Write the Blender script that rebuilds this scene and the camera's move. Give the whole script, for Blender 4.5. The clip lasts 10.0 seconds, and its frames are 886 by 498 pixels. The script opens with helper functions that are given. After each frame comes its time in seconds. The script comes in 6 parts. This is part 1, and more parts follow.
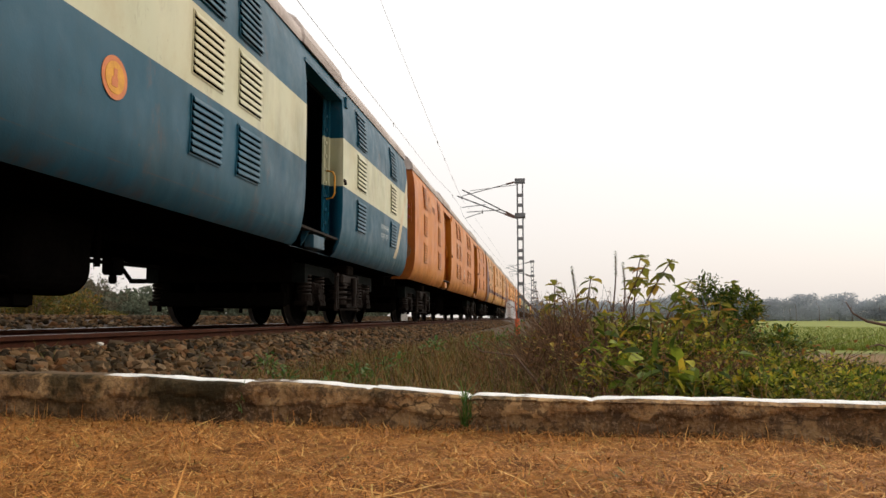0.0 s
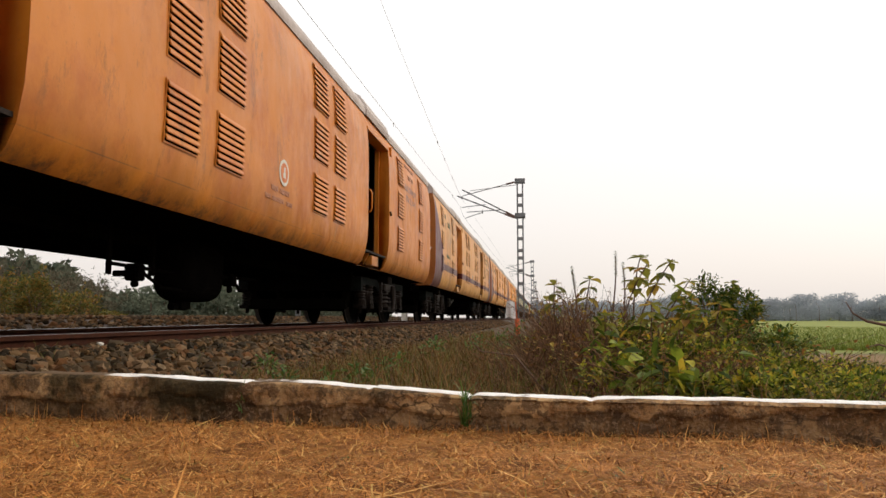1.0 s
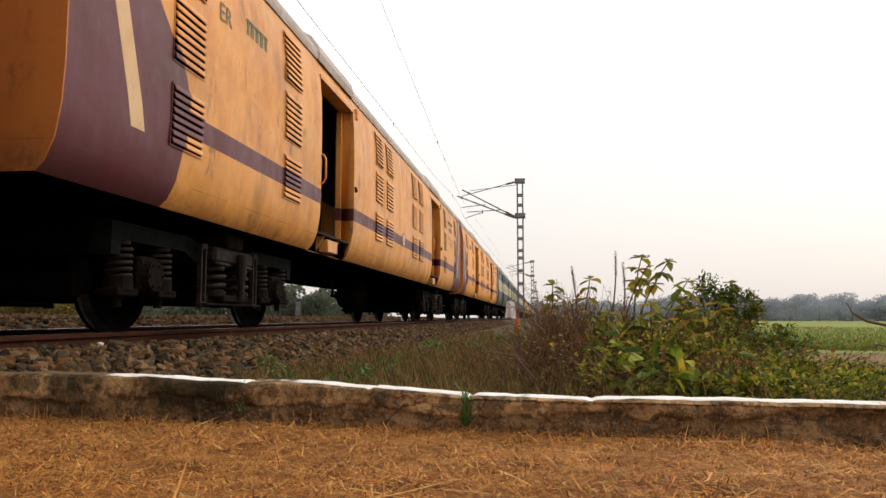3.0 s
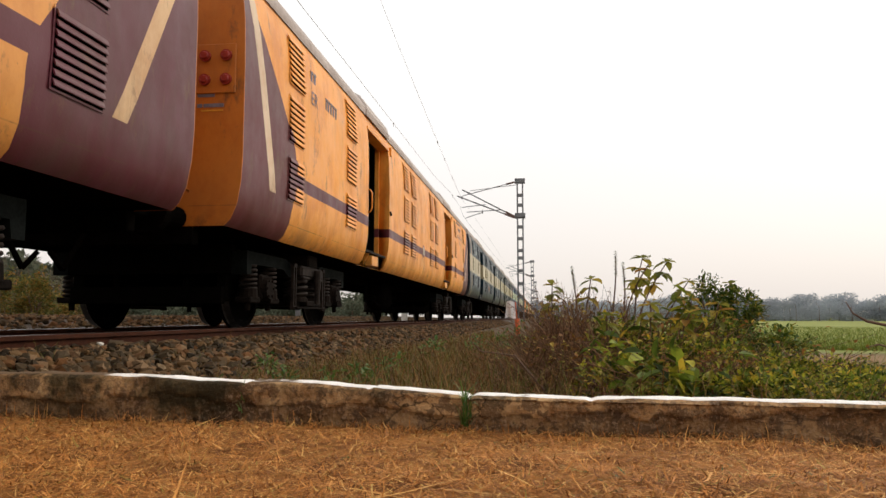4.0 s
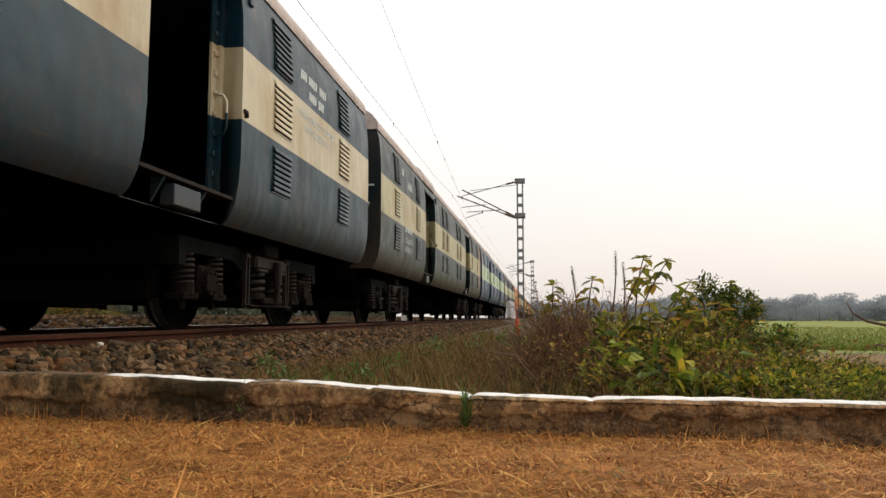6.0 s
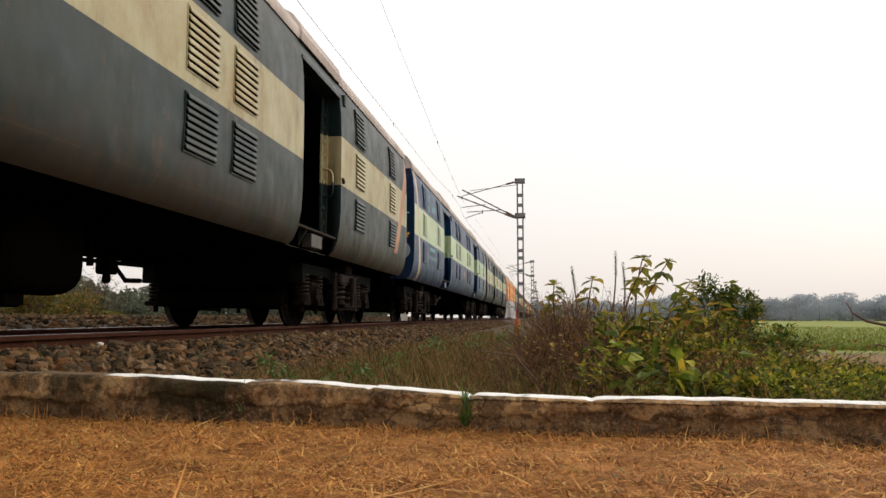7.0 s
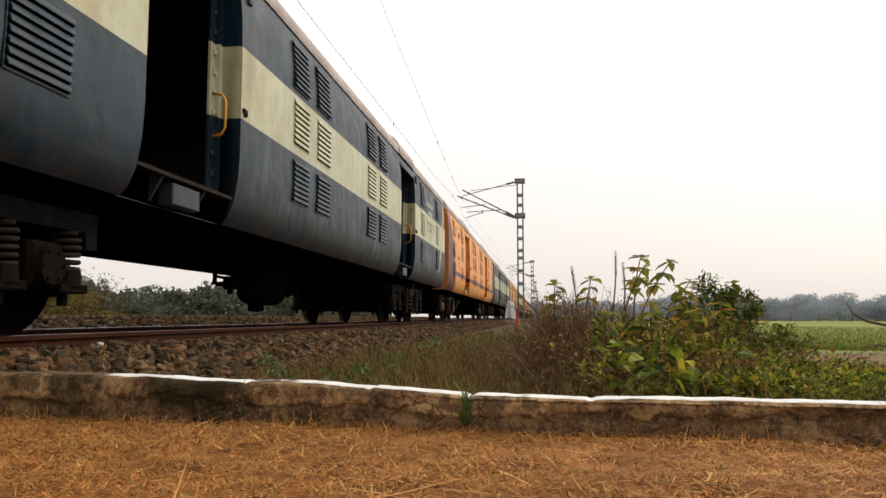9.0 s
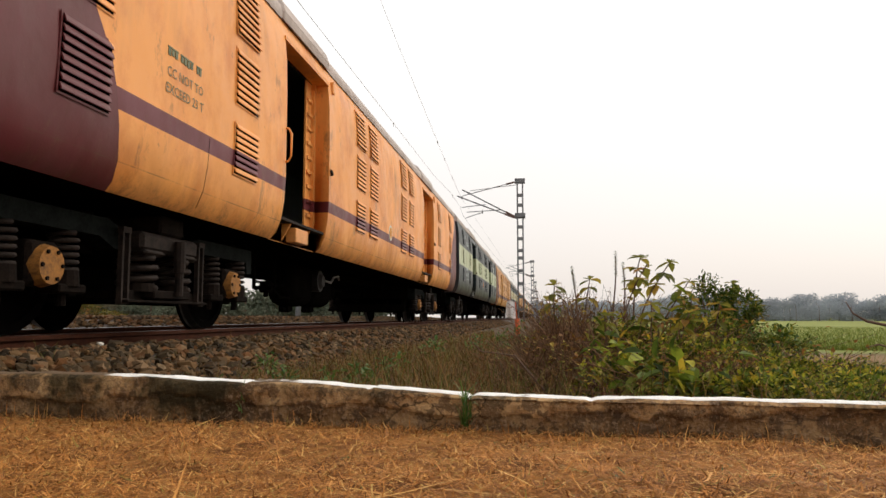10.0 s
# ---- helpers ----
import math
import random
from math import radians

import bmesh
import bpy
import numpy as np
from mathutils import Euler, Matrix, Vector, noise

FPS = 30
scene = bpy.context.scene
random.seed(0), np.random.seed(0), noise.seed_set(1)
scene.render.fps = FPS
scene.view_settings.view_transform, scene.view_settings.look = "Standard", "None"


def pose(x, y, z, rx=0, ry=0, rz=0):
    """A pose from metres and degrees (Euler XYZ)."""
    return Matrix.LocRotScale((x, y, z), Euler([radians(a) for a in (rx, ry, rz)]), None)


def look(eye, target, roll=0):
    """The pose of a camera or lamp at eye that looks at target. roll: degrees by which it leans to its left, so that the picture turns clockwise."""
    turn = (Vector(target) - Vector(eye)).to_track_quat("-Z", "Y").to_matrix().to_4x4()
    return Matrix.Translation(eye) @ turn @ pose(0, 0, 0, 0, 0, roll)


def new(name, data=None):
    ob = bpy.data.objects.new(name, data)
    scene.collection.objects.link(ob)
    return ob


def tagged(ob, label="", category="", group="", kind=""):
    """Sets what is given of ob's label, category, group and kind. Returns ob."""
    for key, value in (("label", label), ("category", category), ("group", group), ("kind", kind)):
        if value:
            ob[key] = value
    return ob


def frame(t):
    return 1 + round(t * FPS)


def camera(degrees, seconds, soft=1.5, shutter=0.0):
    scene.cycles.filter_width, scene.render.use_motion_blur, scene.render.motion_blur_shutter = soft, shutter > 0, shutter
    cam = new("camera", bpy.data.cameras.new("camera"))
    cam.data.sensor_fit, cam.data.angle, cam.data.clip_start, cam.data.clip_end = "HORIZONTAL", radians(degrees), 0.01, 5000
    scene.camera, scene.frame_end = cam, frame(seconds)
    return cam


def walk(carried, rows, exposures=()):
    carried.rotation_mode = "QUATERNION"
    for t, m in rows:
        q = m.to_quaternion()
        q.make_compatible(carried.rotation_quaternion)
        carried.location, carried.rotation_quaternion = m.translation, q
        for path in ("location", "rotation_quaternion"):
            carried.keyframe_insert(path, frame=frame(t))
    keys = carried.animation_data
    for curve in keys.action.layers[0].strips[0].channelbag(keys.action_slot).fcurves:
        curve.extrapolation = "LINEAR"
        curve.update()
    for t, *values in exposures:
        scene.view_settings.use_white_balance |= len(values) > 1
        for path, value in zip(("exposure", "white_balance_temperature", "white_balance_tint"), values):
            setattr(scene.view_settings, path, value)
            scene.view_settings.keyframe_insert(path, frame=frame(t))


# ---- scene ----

# camera on a low stand beside the line: the track runs along +y, the camera stays still
EYE = (0.0, 0.0, 0.33)
RAIL_Z = 0.209                 # top of the rail
TRACK_X = -4.365                # middle of the track
cam = camera(62.4, 10.0, soft=1.5)
CAM_POSE = pose(*EYE, 95.34, 0, 7.58)
walk(cam, [(0.0, CAM_POSE), (10.0, CAM_POSE)])

# ---- world and sun: bright, hazy winter sky ----
world = bpy.data.worlds.new("hazy_sky")
scene.world = world
world.use_nodes = True
wt = world.node_tree
wt.nodes.clear()
w_out = wt.nodes.new("ShaderNodeOutputWorld")
w_bg = wt.nodes.new("ShaderNodeBackground")
w_sky = wt.nodes.new("ShaderNodeTexSky")
w_sky.sky_type, w_sky.sun_disc = "NISHITA", False
w_sky.sun_elevation, w_sky.sun_rotation = radians(38), radians(50)
w_sky.air_density, w_sky.dust_density, w_sky.ozone_density = 1.0, 6.0, 1.0
w_mix = wt.nodes.new("ShaderNodeMix")
w_mix.data_type = "RGBA"
w_mix.inputs[0].default_value = 0.8
w_coord = wt.nodes.new("ShaderNodeTexCoord")
w_sep = wt.nodes.new("ShaderNodeSeparateXYZ")
w_ramp = wt.nodes.new("ShaderNodeValToRGB")
w_ramp.color_ramp.elements[0].position, w_ramp.color_ramp.elements[0].color = 0.0, (8.5, 7.8, 7.35, 1)
w_ramp.color_ramp.elements[1].position, w_ramp.color_ramp.elements[1].color = 0.35, (10.8, 10.5, 10.1, 1)
wt.links.new(w_coord.outputs["Generated"], w_sep.inputs[0])
wt.links.new(w_sep.outputs[2], w_ramp.inputs[0])
wt.links.new(w_sky.outputs[0], w_mix.inputs[6])
wt.links.new(w_ramp.outputs[0], w_mix.inputs[7])
wt.links.new(w_mix.outputs[2], w_bg.inputs[0])
w_bg.inputs[1].default_value = 0.12
wt.links.new(w_bg.outputs[0], w_out.inputs[0])
sun = new("sun", bpy.data.lights.new("sun", "SUN"))
sun.data.energy, sun.data.angle, sun.data.color = 1.2, radians(14), (1.0, 0.93, 0.83)
sun.matrix_world = look((30, 25, 31), (0, 0, 0))
scene.view_settings.exposure = 0.0

rng = random.Random(7)
nrng = np.random.default_rng(7)


# ---- materials ----
class Nodes:
    """A short way to write a node material."""

    def __init__(self, name):
        self.mat = bpy.data.materials.new(name)
        self.mat.use_nodes = True
        self.tree = self.mat.node_tree
        self.bsdf = self.tree.nodes["Principled BSDF"]

    def add(self, kind, **values):
        n = self.tree.nodes.new(kind)
        for key, value in values.items():
            n.inputs[key].default_value = value
        return n

    def link(self, a, b):
        self.tree.links.new(a, b)

    def coord(self, ob=None, kind="Object"):
        n = self.add("ShaderNodeTexCoord")
        if ob:
            n.object = ob
        return n.outputs[kind]

    def noise(self, vec, scale, detail=4, rough=0.6, seed=0.0):
        m = self.add("ShaderNodeMapping")
        m.inputs["Location"].default_value = (seed * 3.1, seed * 1.7, seed * 2.3)
        if isinstance(scale, tuple):
            m.inputs["Scale"].default_value, scale = scale, 1.0
        self.link(vec, m.inputs[0])
        n = self.add("ShaderNodeTexNoise", Scale=scale, Detail=detail, Roughness=rough)
        self.link(m.outputs[0], n.inputs["Vector"])
        return n.outputs["Fac"]

    def ramp(self, fac, *stops):
        n = self.add("ShaderNodeValToRGB")
        e = n.color_ramp.elements
        while len(e) < len(stops):
            e.new(0.5)
        for i, (p, c) in enumerate(stops):
            e[i].position = p
            e[i].color = (*c, 1) if isinstance(c, tuple) else (c, c, c, 1)
        self.link(fac, n.inputs[0])
        return n.outputs[0]

    def mix(self, fac, a, b, blend="MIX"):
        n = self.add("ShaderNodeMix")
        n.data_type, n.blend_type = "RGBA", blend
        for value, slot in ((fac, 0), (a, 6), (b, 7)):
            if isinstance(value, (int, float)):
                n.inputs[slot].default_value = value
            elif isinstance(value, tuple):
                n.inputs[slot].default_value = (*value, 1)
            else:
                self.link(value, n.inputs[slot])
        return n.outputs[2]

    def math(self, op, a, b=None, clamp=False):
        n = self.add("ShaderNodeMath")
        n.operation, n.use_clamp = op, clamp
        for i, v in enumerate((a, b)):
            if v is None:
                continue
            if isinstance(v, (int, float)):
                n.inputs[i].default_value = v
            else:
                self.link(v, n.inputs[i])
        return n.outputs[0]

    def xyz(self, vec):
        n = self.add("ShaderNodeSeparateXYZ")
        self.link(vec, n.inputs[0])
        return n.outputs

    def band(self, v, lo, hi, soft=0.004):
        """1 where lo < v < hi."""
        up = self.math("MULTIPLY", self.math("SUBTRACT", v, lo), 1 / soft, True)
        down = self.math("MULTIPLY", self.math("SUBTRACT", hi, v), 1 / soft, True)
        return self.math("MULTIPLY", up, down)

    def bump(self, height, strength=0.3, distance=0.01):
        n = self.add("ShaderNodeBump", Strength=strength, Distance=distance)
        self.link(height, n.inputs["Height"])
        self.link(n.outputs[0], self.bsdf.inputs["Normal"])

    def done(self, colour, rough=0.6, metal=0.0, spec=0.5):
        for value, slot in ((colour, "Base Color"), (rough, "Roughness"), (metal, "Metallic"), (spec, "Specular IOR Level")):
            if isinstance(value, tuple):
                value = (*value, 1)
            if isinstance(value, (int, float, tuple)):
                self.bsdf.inputs[slot].default_value = value
            else:
                self.link(value, self.bsdf.inputs[slot])
        return self.mat


def rough_surface(name, dark, light, scale=6.0, rough=0.8, bump=0.3, metal=0.0, spec=0.4, distance=0.01, fine=8.0):
    """Two-scale mottled surface."""
    n = Nodes(name)
    v = n.coord()
    a = n.noise(v, scale, 5, 0.65)
    b = n.noise(v, scale * fine, 3, 0.6, 2.0)
    both = n.math("ADD", n.math("MULTIPLY", a, 0.6), n.math("MULTIPLY", b, 0.4))
    n.bump(both, bump, distance)
    return n.done(n.ramp(both, (0.35, dark), (0.65, light)), rough, metal, spec)


def per_piece(name, stops, rough=0.8, island=False, spec=0.3, grain=40.0, bump=0.3, trans=0.0, patch=None):
    """A colour that changes from piece to piece."""
    n = Nodes(name)
    if island:
        r = n.add("ShaderNodeNewGeometry").outputs["Random Per Island"]
    else:
        r = n.add("ShaderNodeObjectInfo").outputs["Random"]
    col = n.ramp(r, *stops)
    g = n.noise(n.coord(), grain, 4, 0.6)
    col = n.mix(n.ramp(g, (0.3, 0.0), (0.7, 0.55)), col, n.mix(1.0, col, (0.55, 0.5, 0.45), "MULTIPLY"))
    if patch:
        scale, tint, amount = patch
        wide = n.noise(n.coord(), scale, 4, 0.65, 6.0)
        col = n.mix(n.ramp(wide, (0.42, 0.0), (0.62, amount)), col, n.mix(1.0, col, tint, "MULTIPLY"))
    if bump:
        n.bump(g, bump, 0.004)
    if trans:
        n.bsdf.inputs["Subsurface Weight"].default_value = 0.0
        n.bsdf.inputs["Transmission Weight"].default_value = 0.0
        t = n.add("ShaderNodeBsdfTranslucent")
        n.link(col, t.inputs[0])
        m = n.add("ShaderNodeMixShader")
        m.inputs[0].default_value = trans
        n.link(n.bsdf.outputs[0], m.inputs[1])
        n.link(t.outputs[0], m.inputs[2])
        n.link(m.outputs[0], n.tree.nodes["Material Output"].inputs[0])
    return n.done(col, rough, 0.0, spec)


# undercarriage: grime, with the shade below the vans painted in as near black
M_UNDER = rough_surface("shade_black_grime", (0.002, 0.0018, 0.0016), (0.006, 0.005, 0.004), 5, 1.0, 0.2, spec=0.0)
M_BOGIE = rough_surface("bogie_grime_and_shade", (0.0020, 0.0015, 0.0012), (0.0160, 0.0105, 0.0075), 7, 0.9, 0.3, spec=0.06)
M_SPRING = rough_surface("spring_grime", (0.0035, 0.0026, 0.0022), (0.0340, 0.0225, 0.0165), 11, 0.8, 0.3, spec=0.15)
M_WHEEL = rough_surface("wheel_shade_black", (0.0006, 0.0005, 0.0004), (0.0022, 0.0016, 0.0013), 5, 0.95, 0.15, 0.0, spec=0.02)
M_TREAD = rough_surface("wheel_tread", (0.05, 0.046, 0.042), (0.12, 0.11, 0.10), 8, 0.45, 0.05, 0.9)
M_ROOF = rough_surface("roof_paint", (0.33, 0.27, 0.24), (0.55, 0.48, 0.44), 1.5, 0.75, 0.15)
# lining painted dark, so the interior shade seen through doorways is in its colour
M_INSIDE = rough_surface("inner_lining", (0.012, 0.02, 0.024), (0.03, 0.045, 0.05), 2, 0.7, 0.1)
M_RUST = rough_surface("rail_rust", (0.0240, 0.0082, 0.0040), (0.0700, 0.0215, 0.0095), 9, 0.9, 0.3, spec=0.12)
# greenish grime, darkened further for the shade under the floor
M_FRAME = rough_surface("greenish_grime_and_shade", (0.003, 0.0038, 0.0036), (0.012, 0.0145, 0.0130), 6, 0.9, 0.2, spec=0.06)
M_RODSTEEL = rough_surface("bare_rod_steel", (0.12, 0.11, 0.10), (0.26, 0.24, 0.22), 12, 0.5, 0.1, 0.3)
M_CYLINDER = rough_surface("dusty_cylinder_paint", (0.006, 0.005, 0.0045), (0.026, 0.021, 0.018), 8, 0.7, 0.2)
M_RAILTOP = rough_surface("rail_head", (0.28, 0.26, 0.25), (0.5, 0.47, 0.45), 6, 0.3, 0.05, 0.9)
M_MAST = rough_surface("galvanised_steel", (0.10, 0.105, 0.11), (0.22, 0.22, 0.23), 5, 0.6, 0.1, 0.4)
M_WIRE = rough_surface("wire", (0.12, 0.11, 0.10), (0.2, 0.18, 0.16), 5, 0.6, 0.0, 0.5)
M_BLACKBAR = rough_surface("faded_black_paint", (0.03, 0.03, 0.03), (0.09, 0.085, 0.07), 30, 0.7, 0.05)
M_SOIL = rough_surface("soil", (0.10, 0.06, 0.035), (0.22, 0.135, 0.075), 4, 0.95, 0.4)
M_STONE = per_piece("ballast_stone", ((0.0, (0.020, 0.014, 0.008)), (0.18, (0.095, 0.064, 0.034)), (0.34, (0.030, 0.024, 0.016)), (0.50, (0.175, 0.098, 0.040)), (0.66, (0.085, 0.064, 0.040)), (0.82, (0.150, 0.066, 0.024)), (1.0, (0.220, 0.150, 0.085))), 0.9, False, 0.12, 30)
M_STONES = per_piece("ballast_stones", ((0.0, (0.020, 0.014, 0.008)), (0.18, (0.095, 0.064, 0.034)), (0.34, (0.030, 0.024, 0.016)), (0.50, (0.175, 0.098, 0.040)), (0.66, (0.085, 0.064, 0.040)), (0.82, (0.150, 0.066, 0.024)), (1.0, (0.220, 0.150, 0.085))), 0.9, True, 0.12, 30)
M_STRAW = per_piece("dry_straw", ((0.0, (0.1840, 0.0648, 0.0120)), (0.4, (0.4801, 0.1826, 0.0331)), (0.75, (0.7060, 0.2976, 0.0626)), (0.94, (0.8277, 0.4870, 0.1435)), (1.0, (0.3107, 0.2705, 0.0478))), 0.75, True, 0.3, 60, 0.0, 0.0, (5.0, (0.5821, 0.5618, 0.4830), 0.6))
M_DRYGRASS = per_piece("dry_grass", ((0.0, (0.055, 0.030, 0.013)), (0.3, (0.200, 0.105, 0.036)), (0.55, (0.360, 0.205, 0.070)), (0.75, (0.165, 0.145, 0.034)), (1.0, (0.110, 0.170, 0.028))), 0.8, True, 0.2, 60, 0.0, 0.25, (2.5, (0.55, 0.45, 0.4), 0.8))
# noise patches darken the leaves, painting in the shaded gaps inside a shrub
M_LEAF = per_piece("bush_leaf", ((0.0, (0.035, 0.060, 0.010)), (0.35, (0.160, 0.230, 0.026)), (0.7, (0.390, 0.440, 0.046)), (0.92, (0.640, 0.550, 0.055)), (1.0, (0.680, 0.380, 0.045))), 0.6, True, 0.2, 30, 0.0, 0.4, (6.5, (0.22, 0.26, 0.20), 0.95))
M_FRESH = per_piece("fresh_leaf", ((0.0, (0.050, 0.121, 0.025)), (0.6, (0.090, 0.187, 0.035)), (1.0, (0.160, 0.253, 0.050))), 0.5, True, 0.4, 40, 0.0, 0.3)
M_GREYLEAF = per_piece("sparse_grey_leaf", ((0.0, (0.10, 0.085, 0.06)), (0.5, (0.16, 0.14, 0.09)), (1.0, (0.21, 0.17, 0.12))), 0.9, True, 0.1, 10, 0.0, 0.1)
M_ORANGEPLASTIC = rough_surface("orange_plastic", (0.62, 0.10, 0.03), (0.75, 0.15, 0.045), 10, 0.5, 0.0)
M_SHEET = rough_surface("white_plastic", (0.6250, 0.6250, 0.6240), (0.8500, 0.8500, 0.8500), 8, 0.5, 0.2)
M_TWIG = rough_surface("twig", (0.09, 0.05, 0.035), (0.2, 0.12, 0.085), 20, 0.85, 0.2)


# ---- mesh helpers ----
def mesh_from(name, verts, faces, smooth=False):
    me = bpy.data.meshes.new(name)
    me.from_pydata(verts, [], faces)
    if smooth:
        me.polygons.foreach_set("use_smooth", [True] * len(me.polygons))
    me.update()
    return me


def mesh_bm(name, bm, smooth=False):
    me = bpy.data.meshes.new(name)
    bm.to_mesh(me)
    bm.free()
    if smooth:
        me.polygons.foreach_set("use_smooth", [True] * len(me.polygons))
    return me


def put(name, me, material, parent=None, m=None, label=""):
    """One mesh object, a part if it has a parent; the material sits on the object, so that alike parts share a mesh."""
    ob = new(name, me)
    if not me.materials:
        me.materials.append(None)
    for i, mat in enumerate(material if isinstance(material, (list, tuple)) else [material]):
        if i >= len(me.materials):
            me.materials.append(None)
        ob.material_slots[i].link = "OBJECT"
        ob.material_slots[i].material = mat
    if parent:
        ob.parent = parent
    if m is not None:
        ob.matrix_basis = m
    if label:
        tagged(ob, label)
    return ob


def add_box(bm, x0, x1, y0, y1, z0, z1, bevel=0.0, mat=0, segments=1):
    r = bmesh.ops.create_cube(bm, size=1.0, matrix=Matrix.Translation(((x0 + x1) / 2, (y0 + y1) / 2, (z0 + z1) / 2)) @ Matrix.Diagonal((abs(x1 - x0), abs(y1 - y0), abs(z1 - z0), 1)))
    faces = set(f for v in r["verts"] for f in v.link_faces)
    if bevel:
        edges = set(e for f in faces for e in f.edges)
        g = bmesh.ops.bevel(bm, geom=list(edges), offset=bevel, segments=segments, affect="EDGES", profile=0.5)
        faces = set(g["faces"]) | set(f for f in faces if f.is_valid)
    for f in faces:
        f.material_index = mat


def add_cyl(bm, a, b, r0, r1=None, seg=12, mat=0):
    a, b = Vector(a), Vector(b)
    d = b - a
    m = Matrix.Translation((a + b) / 2) @ d.to_track_quat("Z", "Y").to_matrix().to_4x4()
    r = bmesh.ops.create_cone(bm, cap_ends=True, segments=seg, radius1=r0, radius2=r0 if r1 is None else r1, depth=d.length, matrix=m)
    for f in set(f for v in r["verts"] for f in v.link_faces):
        f.material_index = mat


def box_mesh(name, *boxes, bevel=0.0):
    bm = bmesh.new()
    for b in boxes:
        add_box(bm, *b, bevel=bevel)
    return mesh_bm(name, bm)


def cyl_mesh(name, *cyls, seg=12, smooth=False):
    bm = bmesh.new()
    for c in cyls:
        add_cyl(bm, *c, seg=seg)
    return mesh_bm(name, bm, smooth)


def tube_mesh(name, points, radius, seg=6, cyclic=False):
    """A round bar along a line of points; radius may be one number or one per point."""
    pts = [Vector(p) for p in points]
    n = len(pts)
    verts, faces = [], []
    up = Vector((0.13, 0.21, 1)).normalized()
    for i, p in enumerate(pts):
        d = (pts[min(i + 1, n - 1)] - pts[max(i - 1, 0)]).normalized()
        u = d.cross(up)
        if u.length < 1e-4:
            u = d.cross(Vector((1, 0, 0)))
        u.normalize()
        w = d.cross(u)
        r = radius[i] if isinstance(radius, (list, tuple)) else radius
        for k in range(seg):
            a = 2 * math.pi * k / seg
            verts.append(tuple(p + u * (r * math.cos(a)) + w * (r * math.sin(a))))
    for i in range(n - 1):
        for k in range(seg):
            k2 = (k + 1) % seg
            faces.append((i * seg + k, i * seg + k2, (i + 1) * seg + k2, (i + 1) * seg + k))
    faces.append(tuple(range(seg - 1, -1, -1)))
    faces.append(tuple(range((n - 1) * seg, n * seg)))
    return mesh_from(name, verts, faces, True)


class Soup:
    """Many small pieces gathered for one mesh of kind stuff."""

    def __init__(self):
        self.v, self.f = [], []

    def piece(self, verts, faces):
        o = len(self.v)
        self.v.extend(verts)
        self.f.extend(tuple(i + o for i in f) for f in faces)

    def mesh(self, name, smooth=False):
        return mesh_from(name, self.v, self.f, smooth)



# ---- the parcel vans ----
# van space: x across (+ towards the camera's side), y backwards from the leading end, z up from the rail top
VAN_LEN, VAN_PITCH = 21.337, 22.297
SIDE = [(1.455, 0.97), (1.515, 1.03), (1.575, 1.17), (1.610, 1.38), (1.6225, 1.62), (1.6225, 2.55), (1.612, 2.95), (1.585, 3.23), (1.535, 3.44)]
ROOF = [(1.555, 3.425), (1.567, 3.49), (1.54, 3.585), (1.45, 3.70), (1.29, 3.81), (1.0, 3.925), (0.6, 4.005), (0.3, 4.04), (0.0, 4.05)]
DOORS = [(5.055, 6.70), (14.638, 16.283)]
REC_X, DOOR_Z0, DOOR_Z1 = 1.43, 1.22, 3.20
COLS = [(1.25, 0.50), (3.70, 0.53), (8.165, 0.525), (9.04, 0.555), (11.76, 0.555), (12.66, 0.525), (17.10, 0.53), (19.60, 0.50)]
PANELS = [(1.425, 0.465), (2.08, 0.515), (2.74, 0.545)]


def side_x(z):
    for (x0, z0), (x1, z1) in zip(SIDE, SIDE[1:]):
        if z <= z1:
            return x0 + (x1 - x0) * (z - z0) / (z1 - z0)
    return SIDE[-1][0]


def weld(me, angle=28):
    """Joins the touching corners and rounds the shading of shallow edges."""
    bm = bmesh.new()
    bm.from_mesh(me)
    bmesh.ops.remove_doubles(bm, verts=bm.verts, dist=1e-4)
    bmesh.ops.recalc_face_normals(bm, faces=bm.faces)
    bm.to_mesh(me)
    bm.free()
    me.polygons.foreach_set("use_smooth", [True] * len(me.polygons))
    me.set_sharp_from_angle(angle=radians(angle))
    return me


